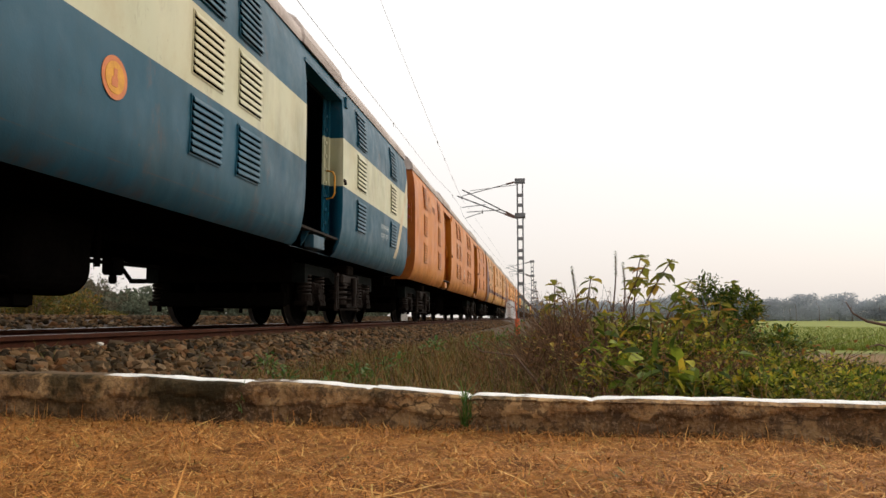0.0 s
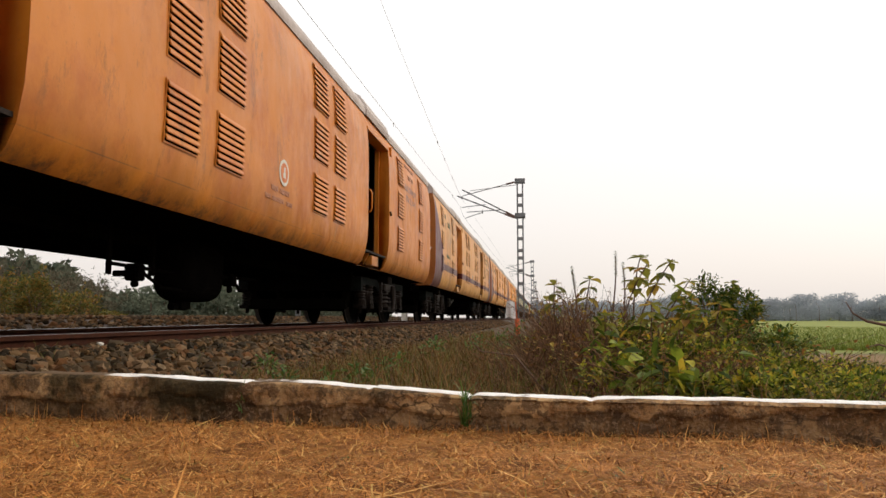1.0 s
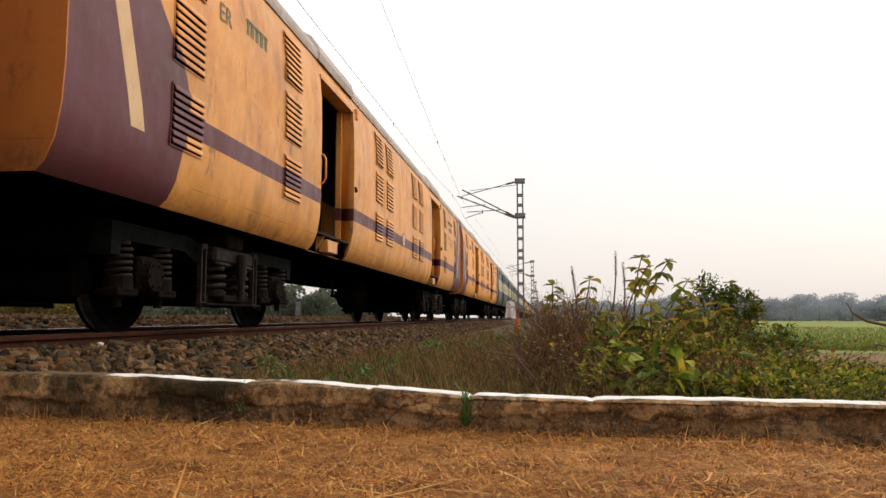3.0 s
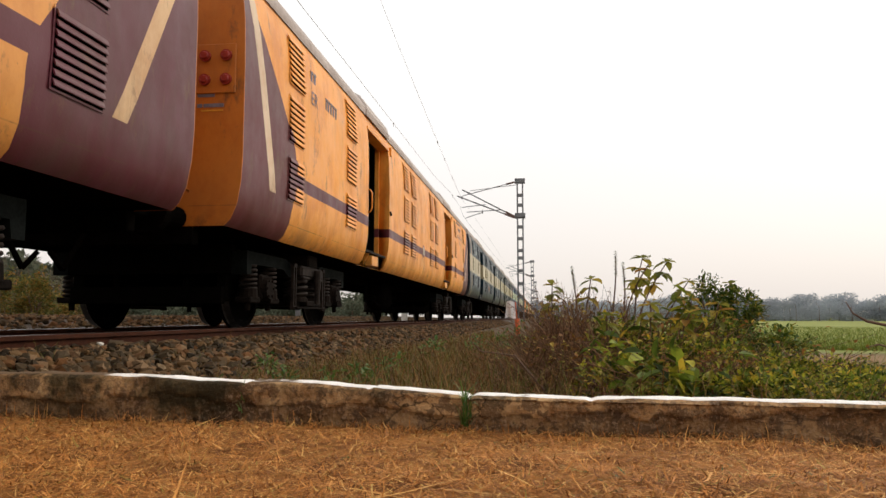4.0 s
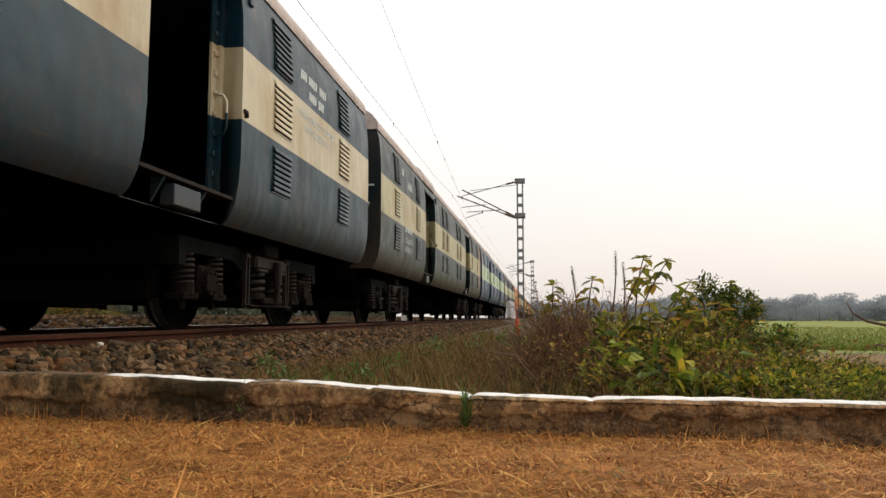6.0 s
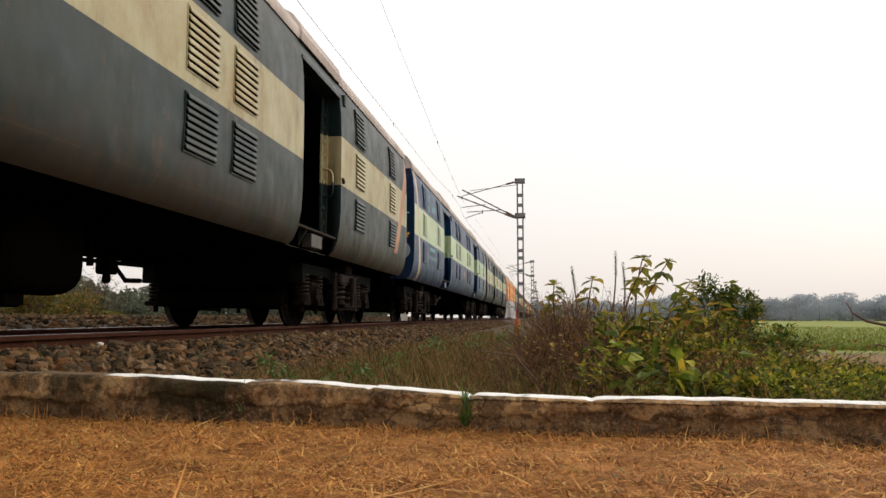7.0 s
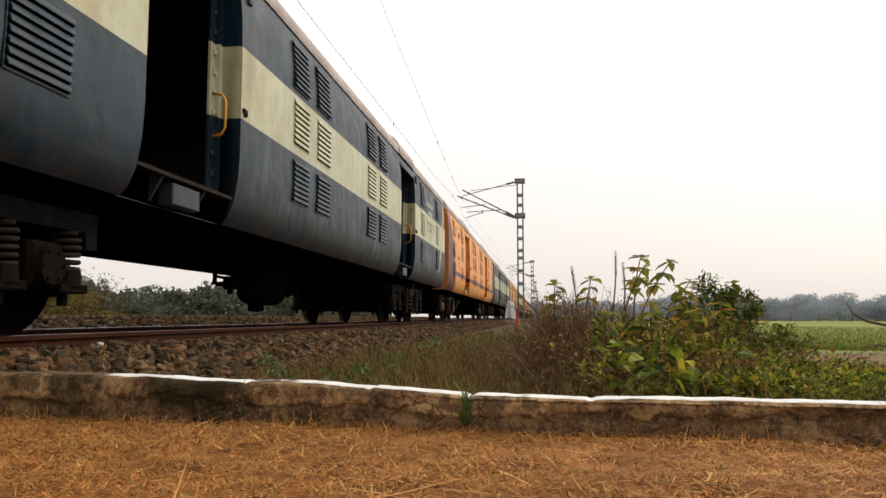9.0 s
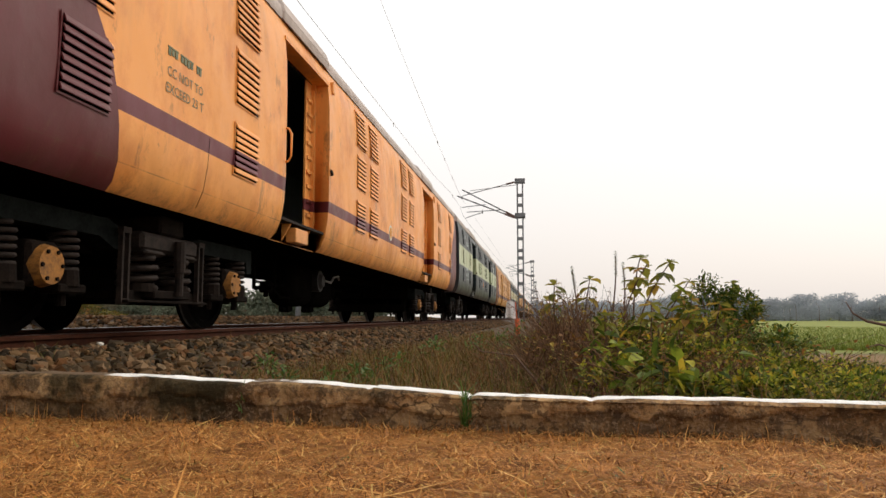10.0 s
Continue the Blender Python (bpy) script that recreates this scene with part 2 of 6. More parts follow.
def body_mesh():
    """The steel shell: both sides with recessed doorways, the two ends and the floor."""
    v, f = [], []

    def quad(*pts):
        o = len(v)
        v.extend(pts)
        f.append(tuple(range(o, o + len(pts))))

    cuts = [0.0, DOORS[0][0], DOORS[0][1], DOORS[1][0], DOORS[1][1], VAN_LEN]
    for sg in (1, -1):
        for i in range(0, 6, 2):
            y0, y1 = cuts[i], cuts[i + 1]
            for (xa, za), (xb, zb) in zip(SIDE, SIDE[1:]):
                quad((sg * xa, y0, za), (sg * xa, y1, za), (sg * xb, y1, zb), (sg * xb, y0, zb))
        low = [p for p in SIDE if p[1] < DOOR_Z1] + [(side_x(DOOR_Z1), DOOR_Z1)]
        high = [(side_x(DOOR_Z1), DOOR_Z1)] + [p for p in SIDE if p[1] > DOOR_Z1]
        for y0, y1 in DOORS:
            for (xa, za), (xb, zb) in zip(high, high[1:]):
                quad((sg * xa, y0, za), (sg * xa, y1, za), (sg * xb, y1, zb), (sg * xb, y0, zb))
            hx = side_x(DOOR_Z1)
            quad((sg * REC_X, y0, DOOR_Z1), (sg * REC_X, y1, DOOR_Z1), (sg * hx, y1, DOOR_Z1), (sg * hx, y0, DOOR_Z1))
            for y in (y0, y1):
                quad(*[(sg * x, y, z) for x, z in low], (sg * REC_X, y, DOOR_Z1), (sg * REC_X, y, SIDE[0][1]))
            j = 0.07
            quad((sg * REC_X, y0, 0.97), (sg * REC_X, y1, 0.97), (sg * REC_X, y1, DOOR_Z0), (sg * REC_X, y0, DOOR_Z0))
            for a, b in ((y0, y0 + j), (y1 - j, y1)):
                quad((sg * REC_X, a, DOOR_Z0), (sg * REC_X, b, DOOR_Z0), (sg * REC_X, b, DOOR_Z1), (sg * REC_X, a, DOOR_Z1))
                quad((sg * (REC_X - 0.08), b if a == y0 else a, DOOR_Z0), (sg * REC_X, b if a == y0 else a, DOOR_Z0), (sg * REC_X, b if a == y0 else a, DOOR_Z1), (sg * (REC_X - 0.08), b if a == y0 else a, DOOR_Z1))
    for y in (0.0, VAN_LEN):
        ring = [(x, y, z) for x, z in SIDE] + [(x, y, z) for x, z in ROOF[2:]]
        ring += [(-x, y, z) for x, z in reversed(ROOF[2:-1])] + [(-x, y, z) for x, z in reversed(SIDE)]
        quad(*ring)
    return weld(mesh_from("van_body", v, f))


def roof_mesh():
    prof = ROOF + [(-x, z) for x, z in reversed(ROOF[:-1])]
    v, f = [], []
    ys = (-0.03, VAN_LEN + 0.03)
    for y in ys:
        v.extend((x, y, z) for x, z in prof)
    n = len(prof)
    for i in range(n - 1):
        f.append((i, i + 1, n + i + 1, n + i))
    f.append(tuple(range(n)))
    f.append(tuple(range(2 * n - 1, n - 1, -1)))
    return weld(mesh_from("van_roof", v, f))


def hood_mesh():
    """Raised rain hood on the roof's edge over a doorway."""
    bm = bmesh.new()
    prof = [(1.578, 3.42), (1.592, 3.515), (1.553, 3.63), (1.462, 3.752), (1.28, 3.86), (1.24, 3.77), (1.40, 3.66), (1.51, 3.50)]
    rings = []
    for y, k in ((-0.12, 0.0), (-0.02, 1.0), (1.68, 1.0), (1.78, 0.0)):
        ring = []
        for i, (x, z) in enumerate(prof):
            j = (7, 7, 7, 6, 5, 5, 6, 7)[i]
            xb, zb = prof[j] if k == 0.0 else (x, z)
            ring.append(bm.verts.new((xb + (0.001 * i if k == 0.0 else 0), y, zb)))
        rings.append(ring)
    for a, b in zip(rings, rings[1:]):
        for i in range(8):
            bm.faces.new((a[i], a[(i + 1) % 8], b[(i + 1) % 8], b[i]))
    return mesh_bm("door_hood", bm)


def louvre_frame_mesh(w, h):
    """Backing painted near black for the shade behind the slats, with a raised rim, in panel space: y along, z up, x
    out of the side.
    """
    bm = bmesh.new()
    r = 0.014
    add_box(bm, -0.004, 0.002, 0, w, 0, h, mat=1)
    for b in ((0.0, 0.004, -r, 0, -r, h + r), (0.0, 0.004, w, w + r, -r, h + r), (0.0, 0.004, 0, w, -r, 0), (0.0, 0.004, 0, w, h, h + r)):
        add_box(bm, *b)
    return mesh_bm("louvre", bm)


def slat_mesh(w, pitch):
    """One sloping slat with a rolled lip."""
    p = [(0.003, pitch * 0.99), (0.010, pitch * 0.93), (0.024, pitch * 0.40), (0.025, pitch * 0.20), (0.018, pitch * 0.16), (0.005, pitch * 0.70)]
    v = [(x, 0.004, z) for x, z in p] + [(x, w - 0.004, z) for x, z in p]
    n = len(p)
    f = [(i, i + n, (i + 1) % n + n, (i + 1) % n) for i in range(n)] + [tuple(range(n)), tuple(range(2 * n - 1, n - 1, -1))]
    return mesh_from("slat", v, f)


def coil_mesh(name, r, wire, height, turns):
    pts = []
    for i in range(turns * 10 + 1):
        a = 2 * math.pi * i / 10
        pts.append((r * math.cos(a), r * math.sin(a), height * i / (turns * 10)))
    return tube_mesh(name, pts, wire, 5)


def wheelset_mesh():
    """Axle with two flanged wheels, turning about x at the origin."""
    bm = bmesh.new()
    add_cyl(bm, (-1.05, 0, 0), (1.05, 0, 0), 0.085, seg=12)
    for sg in (1, -1):
        prof = [(0.735, 0.0), (0.735, 0.17), (0.79, 0.17), (0.80, 0.36), (0.775, 0.385), (0.775, 0.462), (0.795, 0.485), (0.818, 0.470), (0.832, 0.4575), (0.905, 0.452), (0.907, 0.385), (0.875, 0.36), (0.865, 0.18), (0.93, 0.15), (0.93, 0.0)]
        seg = 28
        rings = []
        for x, r in prof:
            rings.append([bm.verts.new((sg * x, r * math.cos(2 * math.pi * k / seg), r * math.sin(2 * math.pi * k / seg))) for k in range(seg)] if r else None)
        for i in range(1, len(prof) - 2):
            for k in range(seg):
                a, b = rings[i], rings[i + 1]
                face = bm.faces.new((a[k], a[(k + 1) % seg], b[(k + 1) % seg], b[k]))
                face.material_index = 1 if i in (7, 8) else 0
        bm.faces.new(rings[1])
        bm.faces.new(rings[-2])
    bmesh.ops.recalc_face_normals(bm, faces=bm.faces)
    return mesh_bm("wheelset", bm)


VAN_MESH = {}


def shared(key, make):
    if key not in VAN_MESH:
        VAN_MESH[key] = make()
    return VAN_MESH[key]


def side_frame_mesh():
    bm = bmesh.new()
    prof = [(-2.0, 0.60), (-2.0, 0.86), (-0.75, 0.86), (-0.55, 0.80), (0.55, 0.80), (0.75, 0.86), (2.0, 0.86), (2.0, 0.60), (1.88, 0.60), (1.86, 0.72), (0.85, 0.72), (0.65, 0.64), (-0.65, 0.64), (-0.85, 0.72), (-1.86, 0.72), (-1.88, 0.60)]
    a = [bm.verts.new((0.98, y, z)) for y, z in prof]
    b = [bm.verts.new((1.16, y, z)) for y, z in prof]
    bm.faces.new(a)
    bm.faces.new(list(reversed(b)))
    n = len(prof)
    for i in range(n):
        bm.faces.new((a[i], b[i], b[(i + 1) % n], a[(i + 1) % n]))
    bmesh.ops.recalc_face_normals(bm, faces=bm.faces)
    return mesh_bm("side_frame", bm)


def bolster_mesh():
    bm = bmesh.new()
    add_box(bm, -1.28, 1.28, -0.2, 0.2, 0.80, 0.96, 0.02)
    add_cyl(bm, (0, 0, 0.7), (0, 0, 1.0), 0.25, seg=14)
    return mesh_bm("bolster", bm)


def axle_box_mesh():
    """Axle box with its round cover and the wing that carries the two springs."""
    bm = bmesh.new()
    add_box(bm, 0.98, 1.17, -0.155, 0.155, 0.32, 0.62, 0.03)
    add_cyl(bm, (1.15, 0, 0.4575), (1.225, 0, 0.4575), 0.145, 0.125, 16, mat=1)
    for k in range(6):
        a = math.pi * k / 3
        add_cyl(bm, (1.215, 0.1 * math.cos(a), 0.4575 + 0.1 * math.sin(a)), (1.238, 0.1 * math.cos(a), 0.4575 + 0.1 * math.sin(a)), 0.014, seg=6)
    for y in (-0.31, 0.31):
        add_box(bm, 0.98, 1.17, y - 0.15, y + 0.15, 0.285, 0.35, 0.012)
        add_cyl(bm, (1.075, y, 0.20), (1.075, y, 0.30), 0.035, seg=8)
    return mesh_bm("axle_box", bm)


def build_bogie(van, y, sty):
    bogie = put("bogie", shared("bolster", bolster_mesh), M_BOGIE, van, pose(0, y, 0), "grimy coil-sprung steel bogie with shade painted in")
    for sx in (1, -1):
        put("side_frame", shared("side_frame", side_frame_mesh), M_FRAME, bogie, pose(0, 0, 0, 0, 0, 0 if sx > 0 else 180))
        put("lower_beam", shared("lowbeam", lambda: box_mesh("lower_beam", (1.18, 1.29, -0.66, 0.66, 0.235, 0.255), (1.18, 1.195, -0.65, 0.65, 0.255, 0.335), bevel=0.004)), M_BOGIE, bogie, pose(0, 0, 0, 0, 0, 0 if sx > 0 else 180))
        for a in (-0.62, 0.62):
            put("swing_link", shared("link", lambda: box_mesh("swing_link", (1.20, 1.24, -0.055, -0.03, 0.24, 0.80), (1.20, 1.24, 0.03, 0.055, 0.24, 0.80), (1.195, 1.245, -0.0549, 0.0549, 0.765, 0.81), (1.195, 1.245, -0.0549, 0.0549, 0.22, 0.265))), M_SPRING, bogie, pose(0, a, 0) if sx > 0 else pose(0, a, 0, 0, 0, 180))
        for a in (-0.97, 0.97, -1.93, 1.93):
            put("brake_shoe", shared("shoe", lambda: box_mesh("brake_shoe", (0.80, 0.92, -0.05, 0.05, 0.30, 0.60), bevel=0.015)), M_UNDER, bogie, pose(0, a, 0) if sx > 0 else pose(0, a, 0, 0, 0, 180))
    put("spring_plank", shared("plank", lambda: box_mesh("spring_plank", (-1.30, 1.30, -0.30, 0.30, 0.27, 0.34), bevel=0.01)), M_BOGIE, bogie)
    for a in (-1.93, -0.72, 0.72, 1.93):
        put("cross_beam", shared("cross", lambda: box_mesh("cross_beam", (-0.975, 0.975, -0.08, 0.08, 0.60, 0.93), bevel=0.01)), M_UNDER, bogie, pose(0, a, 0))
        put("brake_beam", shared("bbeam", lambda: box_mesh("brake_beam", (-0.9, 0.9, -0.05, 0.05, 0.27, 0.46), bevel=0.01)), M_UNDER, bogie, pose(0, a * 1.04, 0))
    # near-black plates added to close the see-through gaps in the bogie
    for x, z0, z1 in ((0.42, 0.24, 0.57), (-0.42, 0.30, 0.60), (0.45, 0.62, 0.93)):
        put("brake_gear", shared("gear%.2f" % x + "%.2f" % z0, lambda: box_mesh("brake_gear", (x - 0.03, x + 0.03, -1.95, 1.95, z0, z1), bevel=0.008)), M_UNDER, bogie)
    primary = shared("coil1", lambda: coil_mesh("axle_spring", 0.092, 0.0185, 0.36, 7))
    secondary = shared("coil2", lambda: coil_mesh("bolster_spring", 0.145, 0.026, 0.25, 3))
    cover = shared("damper", lambda: cyl_mesh("damper", ((0, 0, 0.0), (0, 0, 0.24), 0.036), ((0, 0, 0.2), (0, 0, 0.46), 0.05), seg=10))
    box = shared("axle_box", axle_box_mesh)
    for sx in (1, -1):
        for a in (-1.448, 1.448):
            m = pose(0, a, 0) if sx > 0 else pose(0, a, 0, 0, 0, 180)
            put("axle_box", box, [M_BOGIE, sty.get("axle", M_BOGIE)], bogie, m)
            for dy in (-0.31, 0.31):
                put("axle_spring", primary, M_SPRING, bogie, pose(sx * 1.075, a + dy, 0.345))
                if sx > 0 and sty.get("detailed"):
                    put("spring_cup", shared("scup", lambda: cyl_mesh("spring_cup", ((0, 0, 0), (0, 0, 0.11), 0.118, 0.11), seg=14)), M_BOGIE, bogie, pose(sx * 1.075, a + dy, 0.335))
        for dy in (-0.28, 0.28):
            put("bolster_spring", secondary, M_SPRING, bogie, pose(sx * 1.13, dy, 0.35))
        put("bolster_end", shared("bolster_end", lambda: box_mesh("bolster_end", (-0.13, 0.15, -0.47, 0.47, 0.645, 0.80), (-0.1, 0.17, -0.44, -0.12, 0.61, 0.66), (-0.1, 0.17, 0.12, 0.44, 0.61, 0.66), bevel=0.03)), M_SPRING, bogie, pose(sx * 1.13, 0, 0) if sx > 0 else pose(sx * 1.13, 0, 0, 0, 0, 180))
        put("damper", cover, M_SPRING, bogie, pose(sx * 1.32, 0.06, 0.30))
        for dy in (-0.28, 0.28) if sx > 0 else ():
            put("spring_seat", shared("sseat", lambda: cyl_mesh("spring_seat", ((0, 0, 0), (0, 0, 0.07), 0.16, 0.14), seg=16)), M_BOGIE, bogie, pose(sx * 1.13, dy, 0.325))
    for a in (-1.448, 1.448):
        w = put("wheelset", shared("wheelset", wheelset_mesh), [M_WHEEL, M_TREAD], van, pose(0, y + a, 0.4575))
        WHEELS.append((w, y + a, len(WHEELS)))
    return bogie


WHEELS = []


def paint_material(sty, van):
    """Weathered livery in van space: bands, end fields, slanting end stripes, dust below, streaks."""
    n = Nodes("van_paint")
    v = n.coord(van)
    x, y, z = n.xyz(v)
    col = sty["base"]
    seed = sty["seed"]
    if sty["kind"] == "blue":
        col = n.mix(n.band(z, 1.965, 2.66), sty["base"], sty["band"])
    else:
        if sty.get("stripe"):
            col = n.mix(n.band(z, 1.49 + sty.get("up", 0.0), 1.49 + sty.get("up", 0.0) + sty.get("stripe_w", 0.19)), sty["base"], sty["stripe"])
    back = n.math("SUBTRACT", VAN_LEN, y)
    if sty.get("ends"):
        for axis, key in ((y, "end_front"), (back, "end_rear")):
            a, slope, wide, grow = sty.get(key, (3.6, 1.05, 1.32, 0.1))
            lim = n.math("SMOOTH_MIN", n.math("SUBTRACT", a, n.math("MULTIPLY", z, slope)), n.math("ADD", wide, n.math("MULTIPLY", z, grow)))
            lim.node.inputs[2].default_value = 0.2
            col = n.mix(n.math("LESS_THAN", axis, lim), col, sty["ends"])
        if sty.get("flash"):
            for axis, e0, slope in ((y, 0.83, 0.33), (back, *sty.get("flash_rear", (1.03, 0.76)))):
                d = n.math("SUBTRACT", axis, n.math("SUBTRACT", e0 + slope * 1.38, n.math("MULTIPLY", z, slope)))
                wide = n.math("MULTIPLY", n.band(d, -0.09, 0.09), n.band(z, 1.42, 3.4))
                col = n.mix(wide, col, sty["flash"])
    for axis, key in ((y, "front"), (back, "rear")):
        if sty.get(key):
            s0, slope, width, paint, cut = sty[key]
            d = n.math("SUBTRACT", axis, n.math("SUBTRACT", s0 + slope * 1.3, n.math("MULTIPLY", z, slope)))
            col = n.mix(n.math("MULTIPLY", n.band(d, -width / 2, width / 2), n.math("GREATER_THAN", z, cut)), col, paint)
    # the end walls take a darker multiple of the body colour
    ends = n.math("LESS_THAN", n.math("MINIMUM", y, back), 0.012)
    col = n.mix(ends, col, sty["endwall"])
    # large fading, run-down streaks, dust and scratches
    fade = n.noise(v, 0.7, 3, 0.6, seed)
    col = n.mix(n.ramp(fade, (0.35, 0.0), (0.7, 0.5)), col, n.mix(1.0, col, sty.get("fade", (0.80, 0.76, 0.72)), "MULTIPLY"))
    mottle = n.noise(v, (1.6, 1.6, 1.1), 6, 0.72, seed + 12)
    col = n.mix(n.ramp(mottle, (0.46, 0.0), (0.64, sty.get("mottle", 0.8))), col, n.mix(1.0, col, (0.80, 0.66, 0.52), "MULTIPLY"))
    warp = n.math("MULTIPLY", n.noise(v, 0.9, 3, 0.6, seed + 7), n.noise(v, (1.0, 2.6, 0.5), 6, 0.75, seed + 1))
    col = n.mix(n.ramp(warp, (0.26, 0.0), (0.44, sty.get("streak", 0.45))), col, sty.get("dirt", (0.10, 0.07, 0.05)))
    rust = n.noise(v, (3.0, 3.0, 1.2), 6, 0.8, seed + 9)
    col = n.mix(n.ramp(rust, (0.572, 0.0), (0.67, sty.get("rust", 0.55))), col, sty.get("rust_col", (0.14, 0.07, 0.035)))
    low = n.math("SUBTRACT", 1.0, n.math("MULTIPLY", n.math("SUBTRACT", z, 1.0), 1.6), True)
    patch = n.noise(v, 2.2, 5, 0.7, seed + 2)
    dust = n.math("MULTIPLY", low, n.ramp(patch, (0.32, 0.1), (0.62, 0.9)))
    col = n.mix(n.math("MULTIPLY", dust, sty.get("dust", 0.6)), col, sty.get("dust_col", (0.07, 0.055, 0.042)))
    hem = n.math("SUBTRACT", 1.0, n.math("MULTIPLY", n.math("SUBTRACT", z, 0.97), 5.5), True)
    flake = n.noise(v, 6.0, 6, 0.8, seed + 4)
    col = n.mix(n.math("MULTIPLY", hem, n.ramp(flake, (0.48, 0.0), (0.62, sty.get("hem", 0.55)))), col, (0.07, 0.035, 0.02))
    crease = n.math("MULTIPLY", n.band(z, 1.155, 1.167, 0.004), n.ramp(patch, (0.4, 0.0), (0.55, 0.55)))
    col = n.mix(crease, col, (0.10, 0.055, 0.03))
    chip = n.noise(v, 9.0, 6, 0.75, seed + 3)
    col = n.mix(n.ramp(chip, (0.66, 0.0), (0.70, 0.6)), col, sty.get("chip", (0.13, 0.07, 0.04)))
    grain = n.noise(v, 60, 2, 0.5, seed)
    dent = n.noise(v, (0.8, 1.7, 1.1), 2, 0.5, seed + 5)
    pit = n.ramp(n.noise(v, (1.5, 3.5, 2.8), 2, 0.5, seed + 15), (0.50, 0.0), (0.85, sty.get("pits", 0.25)))
    n.bump(n.math("SUBTRACT", n.math("ADD", dent, n.math("MULTIPLY", grain, 0.015)), n.math("MULTIPLY", pit, 0.35)), 0.6, 0.06)
    gloss = sty.get("gloss", 0.0)
    rough = n.ramp(patch, (0.3, 0.33 - gloss), (0.7, 0.55 - gloss))
    return n.done(n.mix(1.0, col, (0.97, 0.95, 0.90), "MULTIPLY"), rough, 0.0, 0.3)


def lettering(van, lines, y, z, size, mat, gap=1.25):
    """Painted words on the camera's side, slightly proud of the panel."""
    for i, words in enumerate(lines):
        cu = bpy.data.curves.new("lettering", "FONT")
        cu.body, cu.size, cu.align_x, cu.extrude, cu.resolution_u = words, size, "CENTER", 0.0, 2
        ob = new("lettering", cu)
        zz = z - i * size * gap
        ob.data.materials.append(mat)
        ob.parent = van
        lean = math.atan2(side_x(zz) - side_x(zz + size * 0.75), size * 0.75)
        ob.matrix_basis = Matrix.Translation((side_x(zz) + 0.006, y, zz)) @ Matrix.Rotation(-lean, 4, "Y") @ Matrix(((0, 0, 1, 0), (1, 0, 0, 0), (0, 1, 0, 0), (0, 0, 0, 1)))


def bars(van, y, z, widths, height, mat, axis="side"):
    """Writing that cannot be read, as plain bars."""
    x = y
    for w in widths:
        if axis == "side":
            k = max(1, round(w / (0.75 * height)))
            strokes = [(0, 0.004, i * w / k + 0.12 * w / k, (i + 1) * w / k - 0.14 * w / k, (0.0, 0.12, 0.06)[(i + k) % 3] * height, 0.78 * height) for i in range(k)]
            me = box_mesh("lettering_bar", (0, 0.004, 0, w, 0.82 * height, height), *strokes)
            put("lettering_bar", me, mat, van, pose(side_x(z + height / 2) + 0.001, x, z))
        else:
            me = box_mesh("lettering_bar", (0, w, -0.004, 0, 0, height))
            put("lettering_bar", me, mat, van, pose(x, -0.001, z))
        x += w * 1.25


def emblem(van, sty, ring, x):
    med = put("medallion", shared("medal", lambda: cyl_mesh("medallion", ((0, 0, 0), (0.004, 0, 0), 0.145), seg=30)), ring, van, pose(x + 0.001, 10.7, 1.68), "round painted emblem")
    put("medallion_field", shared("medal2", lambda: cyl_mesh("medallion_field", ((0.004, 0, 0), (0.007, 0, 0), 0.108), seg=28)), sty.get("field", M_YELLOWPAINT), med)
    put("medallion_mark", shared("medal3", lambda: box_mesh("medallion_mark", (0.007, 0.009, -0.04, 0.03, -0.06, 0.0), (0.007, 0.0095, -0.02, 0.02, -0.01, 0.06))), sty.get("mark", M_ORANGEPAINT), med)


